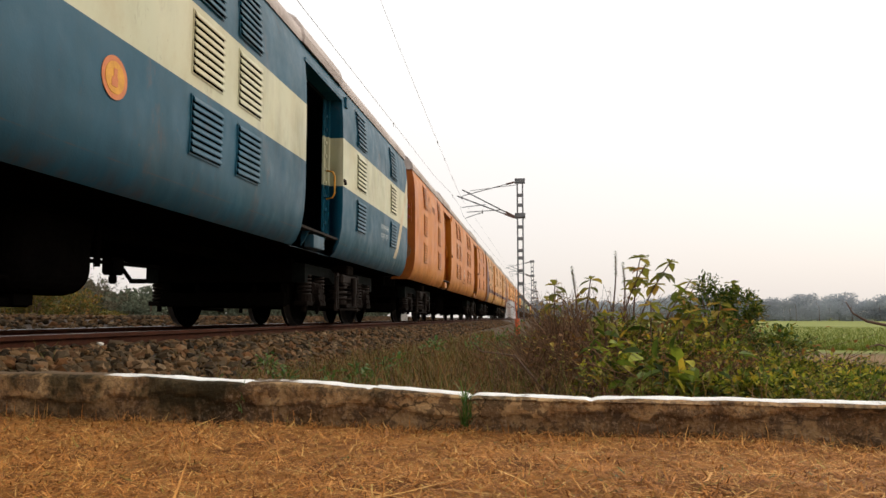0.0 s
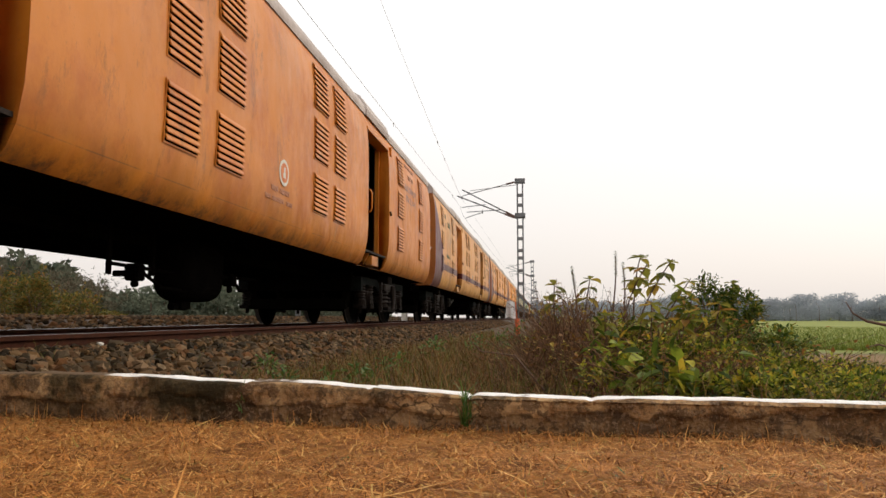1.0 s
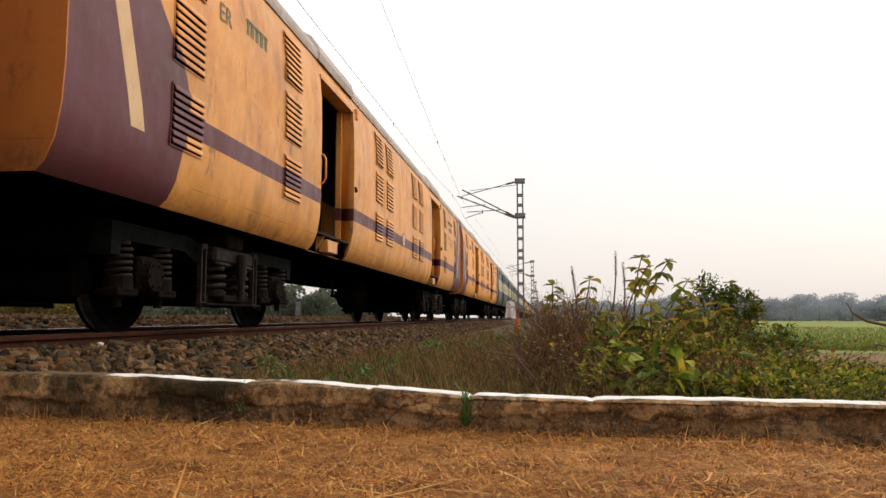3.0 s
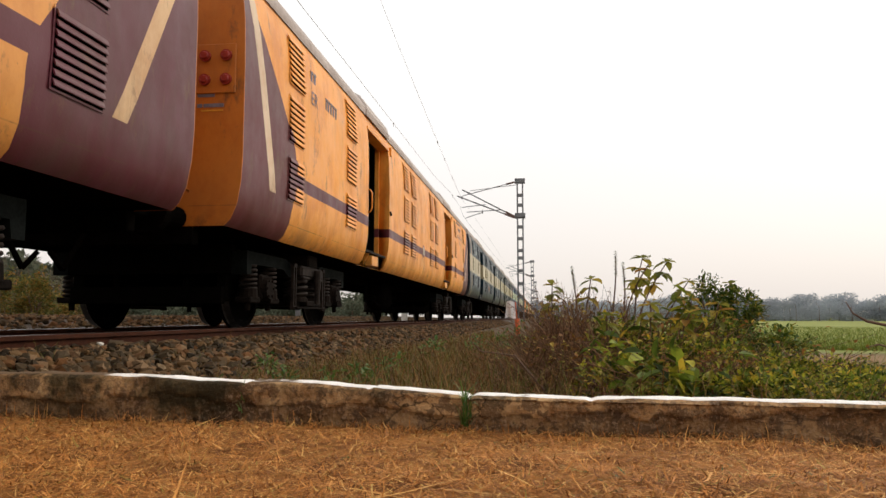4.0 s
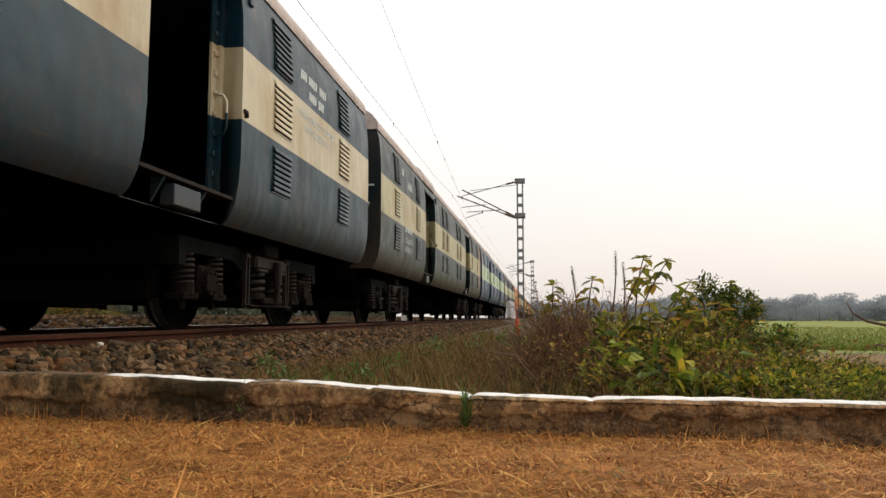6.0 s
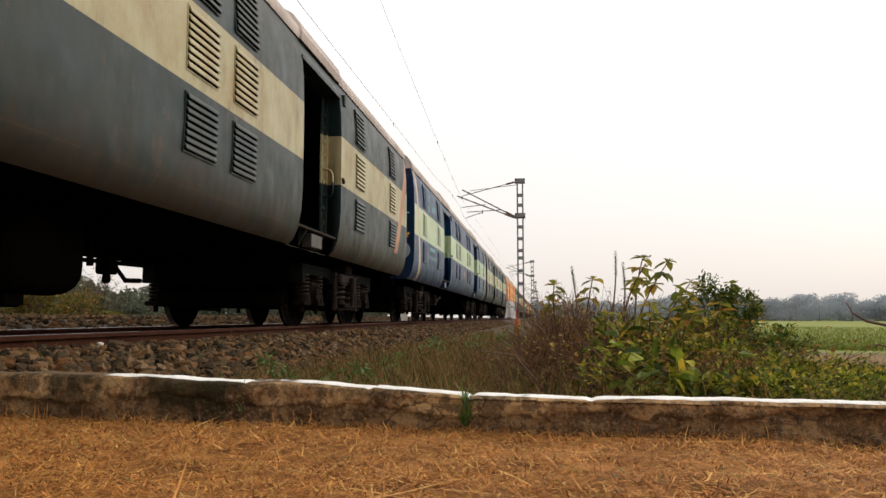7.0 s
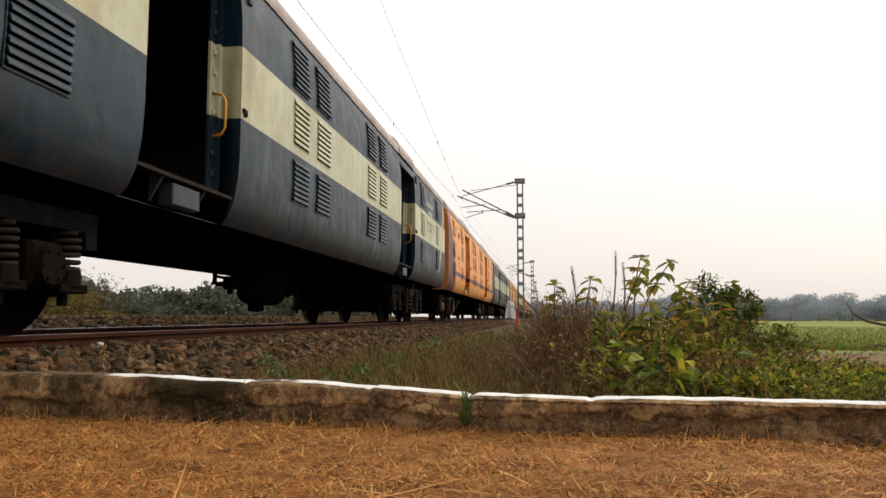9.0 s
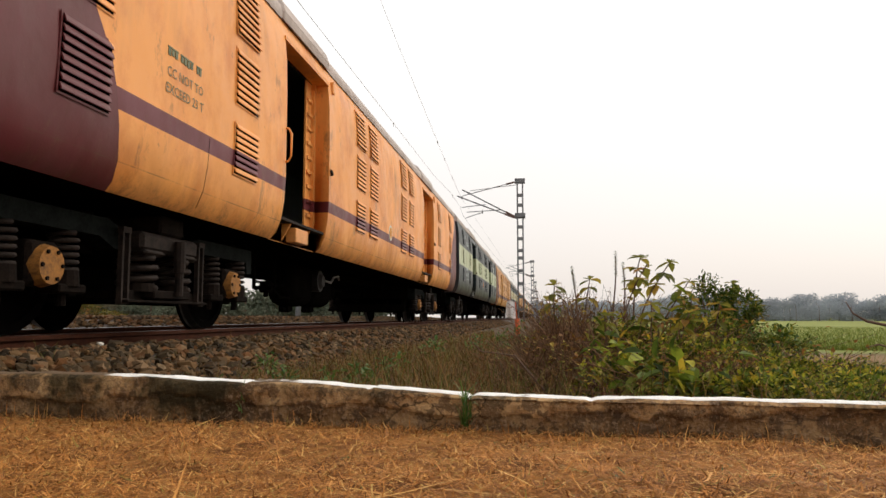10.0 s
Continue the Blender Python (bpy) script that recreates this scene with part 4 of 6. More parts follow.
STYLES = [
    blue(1.3, (0.003, 0.080, 0.142), "teal-blue parcel van with cream band, open door", mottle=0.4, fade=(0.65, 0.78, 0.82), rear=(1.15, 0.72, 0.24, (0.62, 0.52, 0.33), 1.25), dust=0.3, tank=11.0, rail=M_YELLOWPAINT, title_lines=(["\u0909\u091a\u094d\u091a \u0915\u094d\u0937\u092e\u0924\u093e", "\u092a\u093e\u0930\u094d\u0938\u0932 \u092f\u093e\u0928"], 0.135), title_z=1.665, title_y=19.08, title_top=False),
    yellow(2.1, (0.64, 0.222, 0.024), "plain rusty-orange parcel van with open doors", stripe=None, ends=None, streak=0.22, rust=0.6, mottle=0.95, chip=(0.24, 0.10, 0.03), rust_col=(0.22, 0.085, 0.02), hem=0.9, dust=0.55, dust_col=(0.15, 0.062, 0.014), dirt=(0.16, 0.07, 0.02), code="SWR", under=True, disc=M_ORANGEGREY, disc_label="grimy orange disc", ink=M_FADEDTEXT, title_ink=M_PURPLETEXT, ring=M_PALEPAINT, field=M_ORANGEPAINT, mark=M_PALEPAINT, notice=False, title_lines=(["HIGH CAPACITY", "PARCEL VAN"], 0.19), title_y=18.5, title_z=2.74),
    yellow(3.7, (0.72, 0.355, 0.105), "faded yellow parcel van with maroon ends and stripe", streak=0.45, rust=0.8, axle=None, shut=(0,), tank=8.4, up=-0.01, lamps=False, ink=M_GREENTEXT, code="ER", title_z=2.5, ring=M_PALEPAINT, field=M_GREENTEXT, step=M_PALEPAINT, crank=9.3),
    yellow(4.4, (0.82, 0.375, 0.095), "faded yellow parcel van with maroon end, open doors", code="ER", ink=M_GREENTEXT, ring=M_REDLAMP, field=M_PALEPAINT, mark=M_GREENTEXT, flash=(0.74, 0.50, 0.28), flash_rear=(1.05, 0.5), up=0.06, end_rear=(3.07, 0.7, 1.82, 0.08), notice=False, rust=0.65),
    yellow(5.2, (0.95, 0.405, 0.07), "orange-yellow parcel van with maroon stripe and pale flash", up=0.09, streak=0.3, dust=0.25, rust=0.7, code="ER", ink=M_PURPLETEXT, ring=M_REDLAMP, field=M_PALEPAINT, mark=M_GREENTEXT, flash=(0.74, 0.58, 0.42), stripe_w=0.16, ends=(0.13, 0.024, 0.032), title_lines=(["HIGH CAPACITY PARCEL", "VAN"], 0.17), title_y=18.55, title_z=2.78, notice=False),
    blue(6.6, (0.004, 0.030, 0.054), "dusty slate-blue parcel van with cream band", band=(0.55, 0.50, 0.36), front=(0.85, 0.1, 0.18, PEACH, 0.95), dust=0.55, tank=9.6, code="ER", disc=M_YELLOWPAINT, disc_label="yellow painted disc"),
    blue(7.1, (0.012, 0.030, 0.034), "brown-dusted parcel van with dull cream band", band=(0.45, 0.42, 0.26), rear=(1.13, 0.59, 0.32, ORANGE_STRIPE, 1.35), dust=0.95, dust_col=(0.062, 0.042, 0.026), mottle=0.85, streak=0.6, dirt=(0.05, 0.036, 0.022), medal=False, tank=11.0, rust=0.45, title=False),
    blue(8.8, (0.002, 0.040, 0.118), "blue parcel van with pale green-cream band", band=(0.52, 0.64, 0.44), front=(0.82, 0.26, 0.2, PEACH, 0.95), rear=(1.13, 0.62, 0.21, PEACH, 0.95), step=M_YELLOWPAINT, leaf=1.05, disc=M_DISC, code="ER", ink=M_CYANTEXT, ring=M_REDLAMP, field=M_PALEPAINT, load=["CC NOT TO EXCEED 23 T"], load_z=1.56, title_lines=(["HIGH CAPACITY", "MOTOR-CUM-", "PARCEL VAN"], 0.185), title_z=1.73, title_y=18.55, title_top=False, dust=0.15, tanks=0, tank=8.0, crank=8.7, streak=0.2, dirt=(0.004, 0.016, 0.035), mottle=0.3, rust=0.12, fade=(0.6, 0.72, 0.85), gloss=0.04, pits=0.9),
    blue(9.5, (0.006, 0.025, 0.050), "slate-grey parcel van with cream band, open doors", band=(0.57, 0.60, 0.44), front=(0.82, 0.26, 0.2, PEACH, 1.2), rear=(1.2, 0.56, 0.24, PEACH, 1.35), step=M_YELLOWPAINT, rail=M_YELLOWPAINT, code="CR", tank=9.6, title_ink=M_GREENTEXT, title_z=2.4, notice=False, medal=False, dust=0.4, pits=0.5),
    yellow(10.2, (0.90, 0.39, 0.105), YEL_LABEL, axle=M_OCHRE, streak=0.25, dust=0.3, tank=7.9, tanks=2, crank=8.9, leaf=1.3, ink=M_GREENTEXT, load_z=1.93, load_size=0.105, title=False, ring=M_PALEPAINT, field=M_YELLOWPAINT, stripe=(0.15, 0.03, 0.042), ends=(0.13, 0.024, 0.032), stripe_w=0.15, end_front=(3.33, 0.85, 2.27, -0.27), seams=(3.2,)),
    blue(11.9, (0.025, 0.04, 0.05), BLUE_LABEL, band=(0.52, 0.6, 0.42)),
    yellow(12.3, (0.66, 0.32, 0.08), YEL_LABEL),
    blue(13.1, (0.025, 0.042, 0.055), BLUE_LABEL),
    yellow(14.8, (0.62, 0.34, 0.12), YEL_LABEL),
    yellow(15.5, (0.60, 0.30, 0.09), YEL_LABEL),
    blue(16.2, (0.022, 0.04, 0.065), BLUE_LABEL),
    yellow(17.7, (0.62, 0.34, 0.12), YEL_LABEL),
    blue(18.4, (0.022, 0.042, 0.07), BLUE_LABEL),
    yellow(19.6, (0.6, 0.3, 0.1), YEL_LABEL),
    blue(20.3, (0.022, 0.042, 0.07), BLUE_LABEL),
    yellow(21.3, (0.6, 0.3, 0.1), YEL_LABEL),
]
for s in STYLES:
    if s.get("axle", 1) is None:
        del s["axle"]
for i, s in enumerate(STYLES):
    s["detailed"] = i <= 10
VANS = [build_van(s) for s in STYLES]


# ---- the ground: one sheet to the horizon ----
def ground_z(x, y):
    z = 0.0
    if y > 2.3:
        z -= 0.10 * min(1.0, (y - 2.3) / 1.0)            # the strip beyond the wall lies a little lower
    right = x - 1.2
    if right > 0 and y > 2.0:
        k = min(1.0, right / 5.0) * min(1.0, (y - 2.0) / 6.0)
        z -= 0.75 * k * k * (3 - 2 * k)                   # the field lies below the line
    if x < -1.9:
        z -= 0.22 * min(1.0, (-1.9 - x) / 0.8)            # the bed beneath the ballast
    if x < -14:
        z -= 0.35 * min(1.0, (-14 - x) / 8.0)
    return z


def axis_steps(lo, hi, fine_lo, fine_hi, fine, grow=1.22):
    a = list(np.arange(fine_lo, fine_hi + 1e-6, fine))
    step = fine
    while a[-1] < hi:
        step *= grow
        a.append(a[-1] + step)
    step = fine
    while a[0] > lo:
        step *= grow
        a.insert(0, a[0] - step)
    return a


def build_ground():
    xs = axis_steps(-2500, 2500, -4.0, 6.0, 0.10)
    ys = axis_steps(-600, 3500, -0.5, 9.0, 0.10)
    v, f = [], []
    for y in ys:
        for x in xs:
            z = ground_z(x, y)
            r = math.hypot(x, y)
            if r < 40:
                z += 0.018 * noise.noise((x * 1.7, y * 1.7, 0)) + 0.008 * noise.noise((x * 7, y * 7, 3))
            v.append((x, y, z))
    n = len(xs)
    for j in range(len(ys) - 1):
        for i in range(n - 1):
            f.append((j * n + i, j * n + i + 1, (j + 1) * n + i + 1, (j + 1) * n + i))
    n_ = Nodes("ground_soil")
    p = n_.coord()
    x, y, z = n_.xyz(p)
    near = n_.noise(p, 5.0, 6, 0.7)
    verge = n_.ramp(n_.noise(p, 3.0, 5, 0.7, 8.0), (0.35, (0.035, 0.024, 0.012)), (0.65, (0.12, 0.075, 0.035)))
    soil = n_.ramp(near, (0.3, (0.11, 0.045, 0.012)), (0.5, (0.27, 0.115, 0.028)), (0.7, (0.42, 0.20, 0.052)))
    soil = n_.mix(n_.math("MULTIPLY", n_.math("SUBTRACT", y, 2.25), 8.0, True), soil, verge)
    fieldn = n_.noise(p, (0.12, 0.5, 1.0), 4, 0.6, 2.0)
    green = n_.ramp(fieldn, (0.3, (0.13, 0.16, 0.03)), (0.7, (0.25, 0.26, 0.065)))
    stub = n_.ramp(n_.noise(p, 1.5, 5, 0.7, 4.0), (0.3, (0.13, 0.075, 0.032)), (0.7, (0.24, 0.155, 0.070)))
    edge = n_.math("ADD", y, n_.math("MULTIPLY", n_.noise(p, 0.15, 3, 0.6), 6.0))
    far_right = n_.math("MULTIPLY", n_.math("SUBTRACT", x, 2.5), 0.6, True)
    col = n_.mix(n_.math("MULTIPLY", n_.band(edge, 8.0, 29.0, 2.0), far_right), soil, stub)
    col = n_.mix(n_.math("MULTIPLY", n_.math("MULTIPLY", n_.math("SUBTRACT", edge, 28.0), 0.4, True), n_.math("MULTIPLY", n_.math("SUBTRACT", x, 0.6), 0.4, True)), col, green)
    n_.bump(n_.noise(p, 30, 5, 0.7), 0.5, 0.02)
    mat = n_.done(col, 0.95, 0.0, 0.2)
    ob = put("ground", mesh_from("ground", v, f, True), mat)
    tagged(ob, "dry soil and straw ground running into green fields", "ground", "", "structure")


build_ground()

# ---- the low wall: old plastered masonry, whitewashed on top, almost square to the track ----
WALL_A, WALL_B = Vector((-1.86, 2.27)), Vector((0.98, 2.03))     # foot of the face towards the camera
WALL_DIR = (WALL_B - WALL_A).normalized()
WALL_OUT = Vector((WALL_DIR.y, -WALL_DIR.x))


def wall_material(name, dark, mid, light):
    n = Nodes(name)
    p = n.coord()
    x, y, z = n.xyz(p)
    a = n.noise(p, 4.5, 6, 0.75)
    b = n.noise(p, 22.0, 5, 0.7, 3.0)
    c = n.noise(p, 90.0, 4, 0.7, 5.0)
    col = n.ramp(a, (0.36, dark), (0.47, mid), (0.60, light))
    col = n.mix(n.ramp(b, (0.49, 0.0), (0.55, 0.75)), col, (0.085, 0.05, 0.028))
    col = n.mix(n.ramp(c, (0.54, 0.0), (0.60, 0.6)), col, (0.33, 0.22, 0.13))
    moss = n.noise(p, (3.4, 3.4, 2.2), 5, 0.65, 7.0)
    wet = n.math("ADD", n.math("MULTIPLY", n.math("MULTIPLY", n.math("ADD", x, 0.6), -1.6, True), 0.085), n.math("MULTIPLY", n.math("SUBTRACT", z, 0.08), 0.9))
    col = n.mix(n.ramp(n.math("ADD", moss, wet), (0.57, 0.0), (0.68, 0.85)), col, (0.022, 0.020, 0.008))
    vor = n.add("ShaderNodeTexVoronoi", Scale=9.0)
    vor.feature = "DISTANCE_TO_EDGE"
    bent_p = n.mix(0.12, p, n.add("ShaderNodeTexNoise", Scale=7.0).outputs["Color"])
    n.link(bent_p, vor.inputs["Vector"])
    crack = n.math("MULTIPLY", n.ramp(vor.outputs["Distance"], (0.0, 1.0), (0.035, 0.0)), n.ramp(n.noise(p, 2.5, 3, 0.6, 11.0), (0.48, 0.0), (0.6, 0.9)))
    col = n.mix(crack, col, (0.02, 0.014, 0.008))
    n.bump(n.math("ADD", n.math("MULTIPLY", a, 0.5), n.math("ADD", n.math("MULTIPLY", b, 0.5), n.math("MULTIPLY", c, 0.2))), 0.9, 0.03)
    return n.done(col, 0.92, 0.0, 0.2)


def whitewash():
    """Limewash, worn through to the mossy stone towards the track."""
    n = Nodes("whitewash")
    p = n.coord()
    x, y, z = n.xyz(p)
    a = n.noise(p, 9.0, 5, 0.7)
    worn = n.math("ADD", a, n.math("MULTIPLY", n.math("ADD", x, 1.36), -4.0, True))
    worn = n.math("ADD", worn, n.math("MULTIPLY", n.band(x, -0.93, -0.70, 0.06), 0.2))
    col = n.ramp(a, (0.3, (0.66, 0.63, 0.58)), (0.6, (0.88, 0.87, 0.85)))
    col = n.mix(n.ramp(worn, (0.62, 0.0), (0.74, 1.0)), col, (0.13, 0.085, 0.05))
    n.bump(n.noise(p, 60.0, 4, 0.7), 0.4, 0.01)
    return n.done(col, 0.9, 0.0, 0.2)


def build_wall():
    lens = (-0.55, 1.652, 4.4)
    tops = ((-0.6, 0.136), (0.06, 0.1365), (0.28, 0.139), (0.48, 0.138), (0.69, 0.133), (0.94, 0.1235), (0.952, 0.119), (0.97, 0.1265), (1.08, 0.1285), (1.19, 0.1255), (1.34, 0.1145), (1.353, 0.109), (1.37, 0.116), (1.51, 0.109), (1.65, 0.100), (1.67, 0.1015), (1.84, 0.0995), (1.99, 0.095), (2.002, 0.091), (2.02, 0.097), (2.16, 0.1015), (2.38, 0.102), (2.75, 0.101), (4.5, 0.099))
    wall_mat = wall_material("old_plaster", (0.12, 0.066, 0.028), (0.36, 0.208, 0.090), (0.52, 0.33, 0.155))
    bare_mat = wall_material("bare_masonry", (0.05, 0.028, 0.012), (0.18, 0.10, 0.043), (0.32, 0.195, 0.09))
    white = whitewash()
    wall = new("low_wall")
    tagged(wall, "low crumbling plastered wall with whitewashed top", "wall", "", "structure")
    for k, (s0, s1) in enumerate(zip(lens, lens[1:])):
        n = max(4, int((s1 - s0) / 0.007))
        v, f = [], []
        levels = [-0.05, 0.0, 0.007, 0.014, 0.021, 0.028, 0.035, 0.042, 0.049, 0.056, 0.063, 0.070, 0.077, 0.084, 0.091, 0.098]
        m = len(levels) + 5
        peels = []
        gap = 0.002
        for i in range(n + 1):
            s = s0 + gap + (s1 - s0 - 2 * gap) * i / n
            h = float(np.interp(s, [a for a, _ in tops], [b for _, b in tops])) + 0.005 + 0.002 * noise.noise((s * 7, k, 4.0)) + 0.0012 * noise.noise((s * 31, k, 4.0))
            end = min(i, n - i)
            if k != 0 or i > n // 2:
                h -= (0.010, 0.006, 0.003, 0.001)[end] if end < 4 else 0
            peel = 0.066 + 0.055 * noise.noise((s * 2.1, 2.0, 7.0)) + 0.020 * noise.noise((s * 11, 3.0, 7.0))
            peels.append(peel)
            sec = [(0.0, z) for z in levels] + [(0.001, h - 0.010), (-0.007, h), (-0.065, h + 0.003), (-0.125, h - 0.004), (-0.135, -0.16)]
            for j, (o, z) in enumerate(sec):
                jit = 0.0
                if j < len(levels) + 1:
                    jit = 0.008 * noise.noise((s * 6, z * 12, 3.0)) + 0.006 * noise.noise((s * 19, z * 30, 2)) + 0.005 * noise.noise((s * 55, z * 70, 8)) + 0.003 * noise.noise((s * 130, z * 150, 5))
                    if z > peel:
                        jit += 0.009
                    jit -= 0.012 * max(0.0, noise.noise((s * 4.2, z * 9, 21.0)) - 0.25) * 3
                pt = WALL_A + WALL_DIR * s + WALL_OUT * (o + jit)
                v.append((pt.x, pt.y, z + (0.003 * noise.noise((s * 12, j, 9)) if j >= len(levels) else 0)))
        for i in range(n):
            for j in range(m - 1):
                f.append((i * m + j, (i + 1) * m + j, (i + 1) * m + j + 1, i * m + j + 1))
        f.append(tuple(range(m - 1, -1, -1)))
        f.append(tuple(range(n * m, n * m + m)))
        me = mesh_from("wall_block", v, f, True)
        for _ in range(3):
            me.materials.append(None)
        for q in me.polygons:
            j = q.index % (m - 1) if q.index < n * (m - 1) else 0
            bare = j < len(levels) and levels[j] < peels[min(q.index // (m - 1), n)] - 0.004
            q.material_index = 1 if m - 4 <= j <= m - 3 else (2 if bare else 0)
        put("wall_block", me, [wall_mat, white, bare_mat], wall)


build_wall()

# ---- the track ----
def build_rail(x):
    prof = [(-0.068, -0.156), (0.068, -0.156), (0.068, -0.147), (0.012, -0.126), (0.009, -0.045), (0.034, -0.034), (0.034, -0.012), (0.026, -0.002), (0.012, 0.0), (-0.012, 0.0), (-0.026, -0.002), (-0.034, -0.012), (-0.034, -0.034), (-0.009, -0.045), (-0.012, -0.126), (-0.068, -0.147)]
    v, f = [], []
    ys = [-40, 0, 20, 60, 150, 500, 1200]
    for y in ys:
        v.extend((px, y, pz) for px, pz in prof)
    n = len(prof)
    for i in range(len(ys) - 1):
        for k in range(n):
            f.append((i * n + k, i * n + (k + 1) % n, (i + 1) * n + (k + 1) % n, (i + 1) * n + k))
    me = mesh_from("rail", v, f)
    me.materials.append(None)
    me.materials.append(None)
    for q in me.polygons:
        q.material_index = 1 if q.index % n in (7, 8, 9) else 0
    ob = put("rail", me, [M_RUST, M_RAILTOP], None, pose(x, 0, RAIL_Z))
    tagged(ob, "rusty steel rail with a polished head", "rail", "rails of the track", "structure")


for sx in (1, -1):
    build_rail(TRACK_X + sx * 0.872)


def build_sleepers():
    me = box_mesh("sleeper", (-1.375, 1.375, -0.12, 0.12, -0.37, -0.160), bevel=0.02)
    mat = rough_surface("sleeper_concrete", (0.2, 0.17, 0.15), (0.34, 0.3, 0.27), 8, 0.9, 0.3)
    bed = new("sleepers")
    tagged(bed, "concrete sleepers half buried in stone ballast", "sleepers", "", "structure")
    for i in range(90):
        put("sleeper", me, mat, bed, pose(TRACK_X, -6 + 0.65 * i, RAIL_Z))


build_sleepers()


def bed_z(x):
    """Height of the ballast across the line: shoulder, crib, and the higher bank beyond."""
    d = x - TRACK_X
    top = RAIL_Z - 0.122
    if d > 1.45:
        return max(top - (d - 1.45) * 0.26, -0.12)
    if d > -1.6:
        return top
    if d > -3.2:
        return top - 0.02
    if d > -4.4:
        return top - 0.02 + (-3.2 - d) / 1.2 * 0.25
    if d > -8.0:
        return top + 0.23
    return max(top + 0.23 - (-8.0 - d) * 0.4, -0.4)


def stone_shapes(count):
    shapes = []
    for k in range(count):
        bm = bmesh.new()
        bmesh.ops.create_icosphere(bm, subdivisions=1, radius=1.0)
        r = random.Random(40 + k)
        sx, sy, sz = r.uniform(0.8, 1.25), r.uniform(0.65, 1.0), r.uniform(0.5, 0.8)
        for p in bm.verts:
            p.co = Vector((p.co.x * sx, p.co.y * sy, p.co.z * sz)) * r.uniform(0.62, 1.28)
        shapes.append(([p.co.copy() for p in bm.verts], [tuple(q.index for q in t.verts) for t in bm.faces]))
        bm.free()
    return shapes


def build_ballast():
    xs = [TRACK_X + d for d in (-9.6, -8.6, -8.0, -6, -4.4, -4.0, -3.6, -3.2, -1.6, 0, 1.0, 1.45, 1.7, 2.0, 2.3, 2.7)]
    ys = list(np.arange(-10, 40, 1.0)) + [40, 60, 100, 200, 400, 1200]
    v = [(x, y, bed_z(x) - 0.03) for y in ys for x in xs]
    n = len(xs)
    f = [(j * n + i, j * n + i + 1, (j + 1) * n + i + 1, (j + 1) * n + i) for j in range(len(ys) - 1) for i in range(n - 1)]
    under = rough_surface("ballast_bed", (0.04, 0.032, 0.026), (0.13, 0.095, 0.07), 9, 0.95, 0.9, distance=0.06, fine=2.5)
    bed = put("ballast", mesh_from("ballast", v, f), under)
    tagged(bed, "grey-brown crushed stone ballast beneath the rails", "ballast", "", "structure")
    shapes = stone_shapes(9)
    meshes = [mesh_from("stone", [tuple(p) for p in vs], fs) for vs, fs in shapes]
    r = random.Random(11)
    soup = Soup()
    single = 0

    def stone(x, y, size, up=0.0):
        nonlocal single
        k = r.randrange(len(shapes))
        m = Matrix.LocRotScale((x, y, bed_z(x) + up), Euler((r.uniform(-0.5, 0.5), r.uniform(-0.5, 0.5), r.uniform(0, 6.3))), (size, size, size))
        if 3.2 < y < 5.3 and x > -3.5 and single < 300 and size > 0.038:
            single += 1
            put("stone", meshes[k], M_STONE, bed, m)
        else:
            vs, fs = shapes[k]
            soup.piece([tuple(m @ p) for p in vs], fs)

    def strewn(x0, x1, y0, y1, per, lo, hi):
        for i in range(int((x1 - x0) * (y1 - y0) * per)):
            x = r.uniform(x0, x1)
            d = x - TRACK_X
            if abs(abs(d) - 0.872) < 0.11:
                continue
            s = r.uniform(lo, hi) * (1.35 if r.random() < 0.12 else 1.0)
            stone(x, r.uniform(y0, y1), s, r.uniform(-0.01, 0.02))
    strewn(-3.42, -1.75, 2.4, 5.5, 300, 0.030, 0.062)
    strewn(-3.42, -2.3, -9.0, 2.4, 90, 0.035, 0.06)
    strewn(-5.2, -3.64, -9.0, 3.0, 60, 0.035, 0.055)
    strewn(-3.42, -1.75, 5.5, 10, 260, 0.032, 0.058)
    strewn(-3.42, -1.9, 10, 22, 190, 0.03, 0.055)
    strewn(-3.42, -2.1, 22, 55, 60, 0.04, 0.07)
    strewn(-5.2, -3.64, 3, 20, 120, 0.028, 0.045)
    strewn(-13.0, -7.2, 8, 60, 26, 0.05, 0.085)
    strewn(-9.6, -7.2, 8, 40, 40, 0.04, 0.075)
    ob = put("ballast_stones", soup.mesh("ballast_stones"), M_STONES, bed)
    tagged(ob, "loose crushed stones", "", "", "stuff")


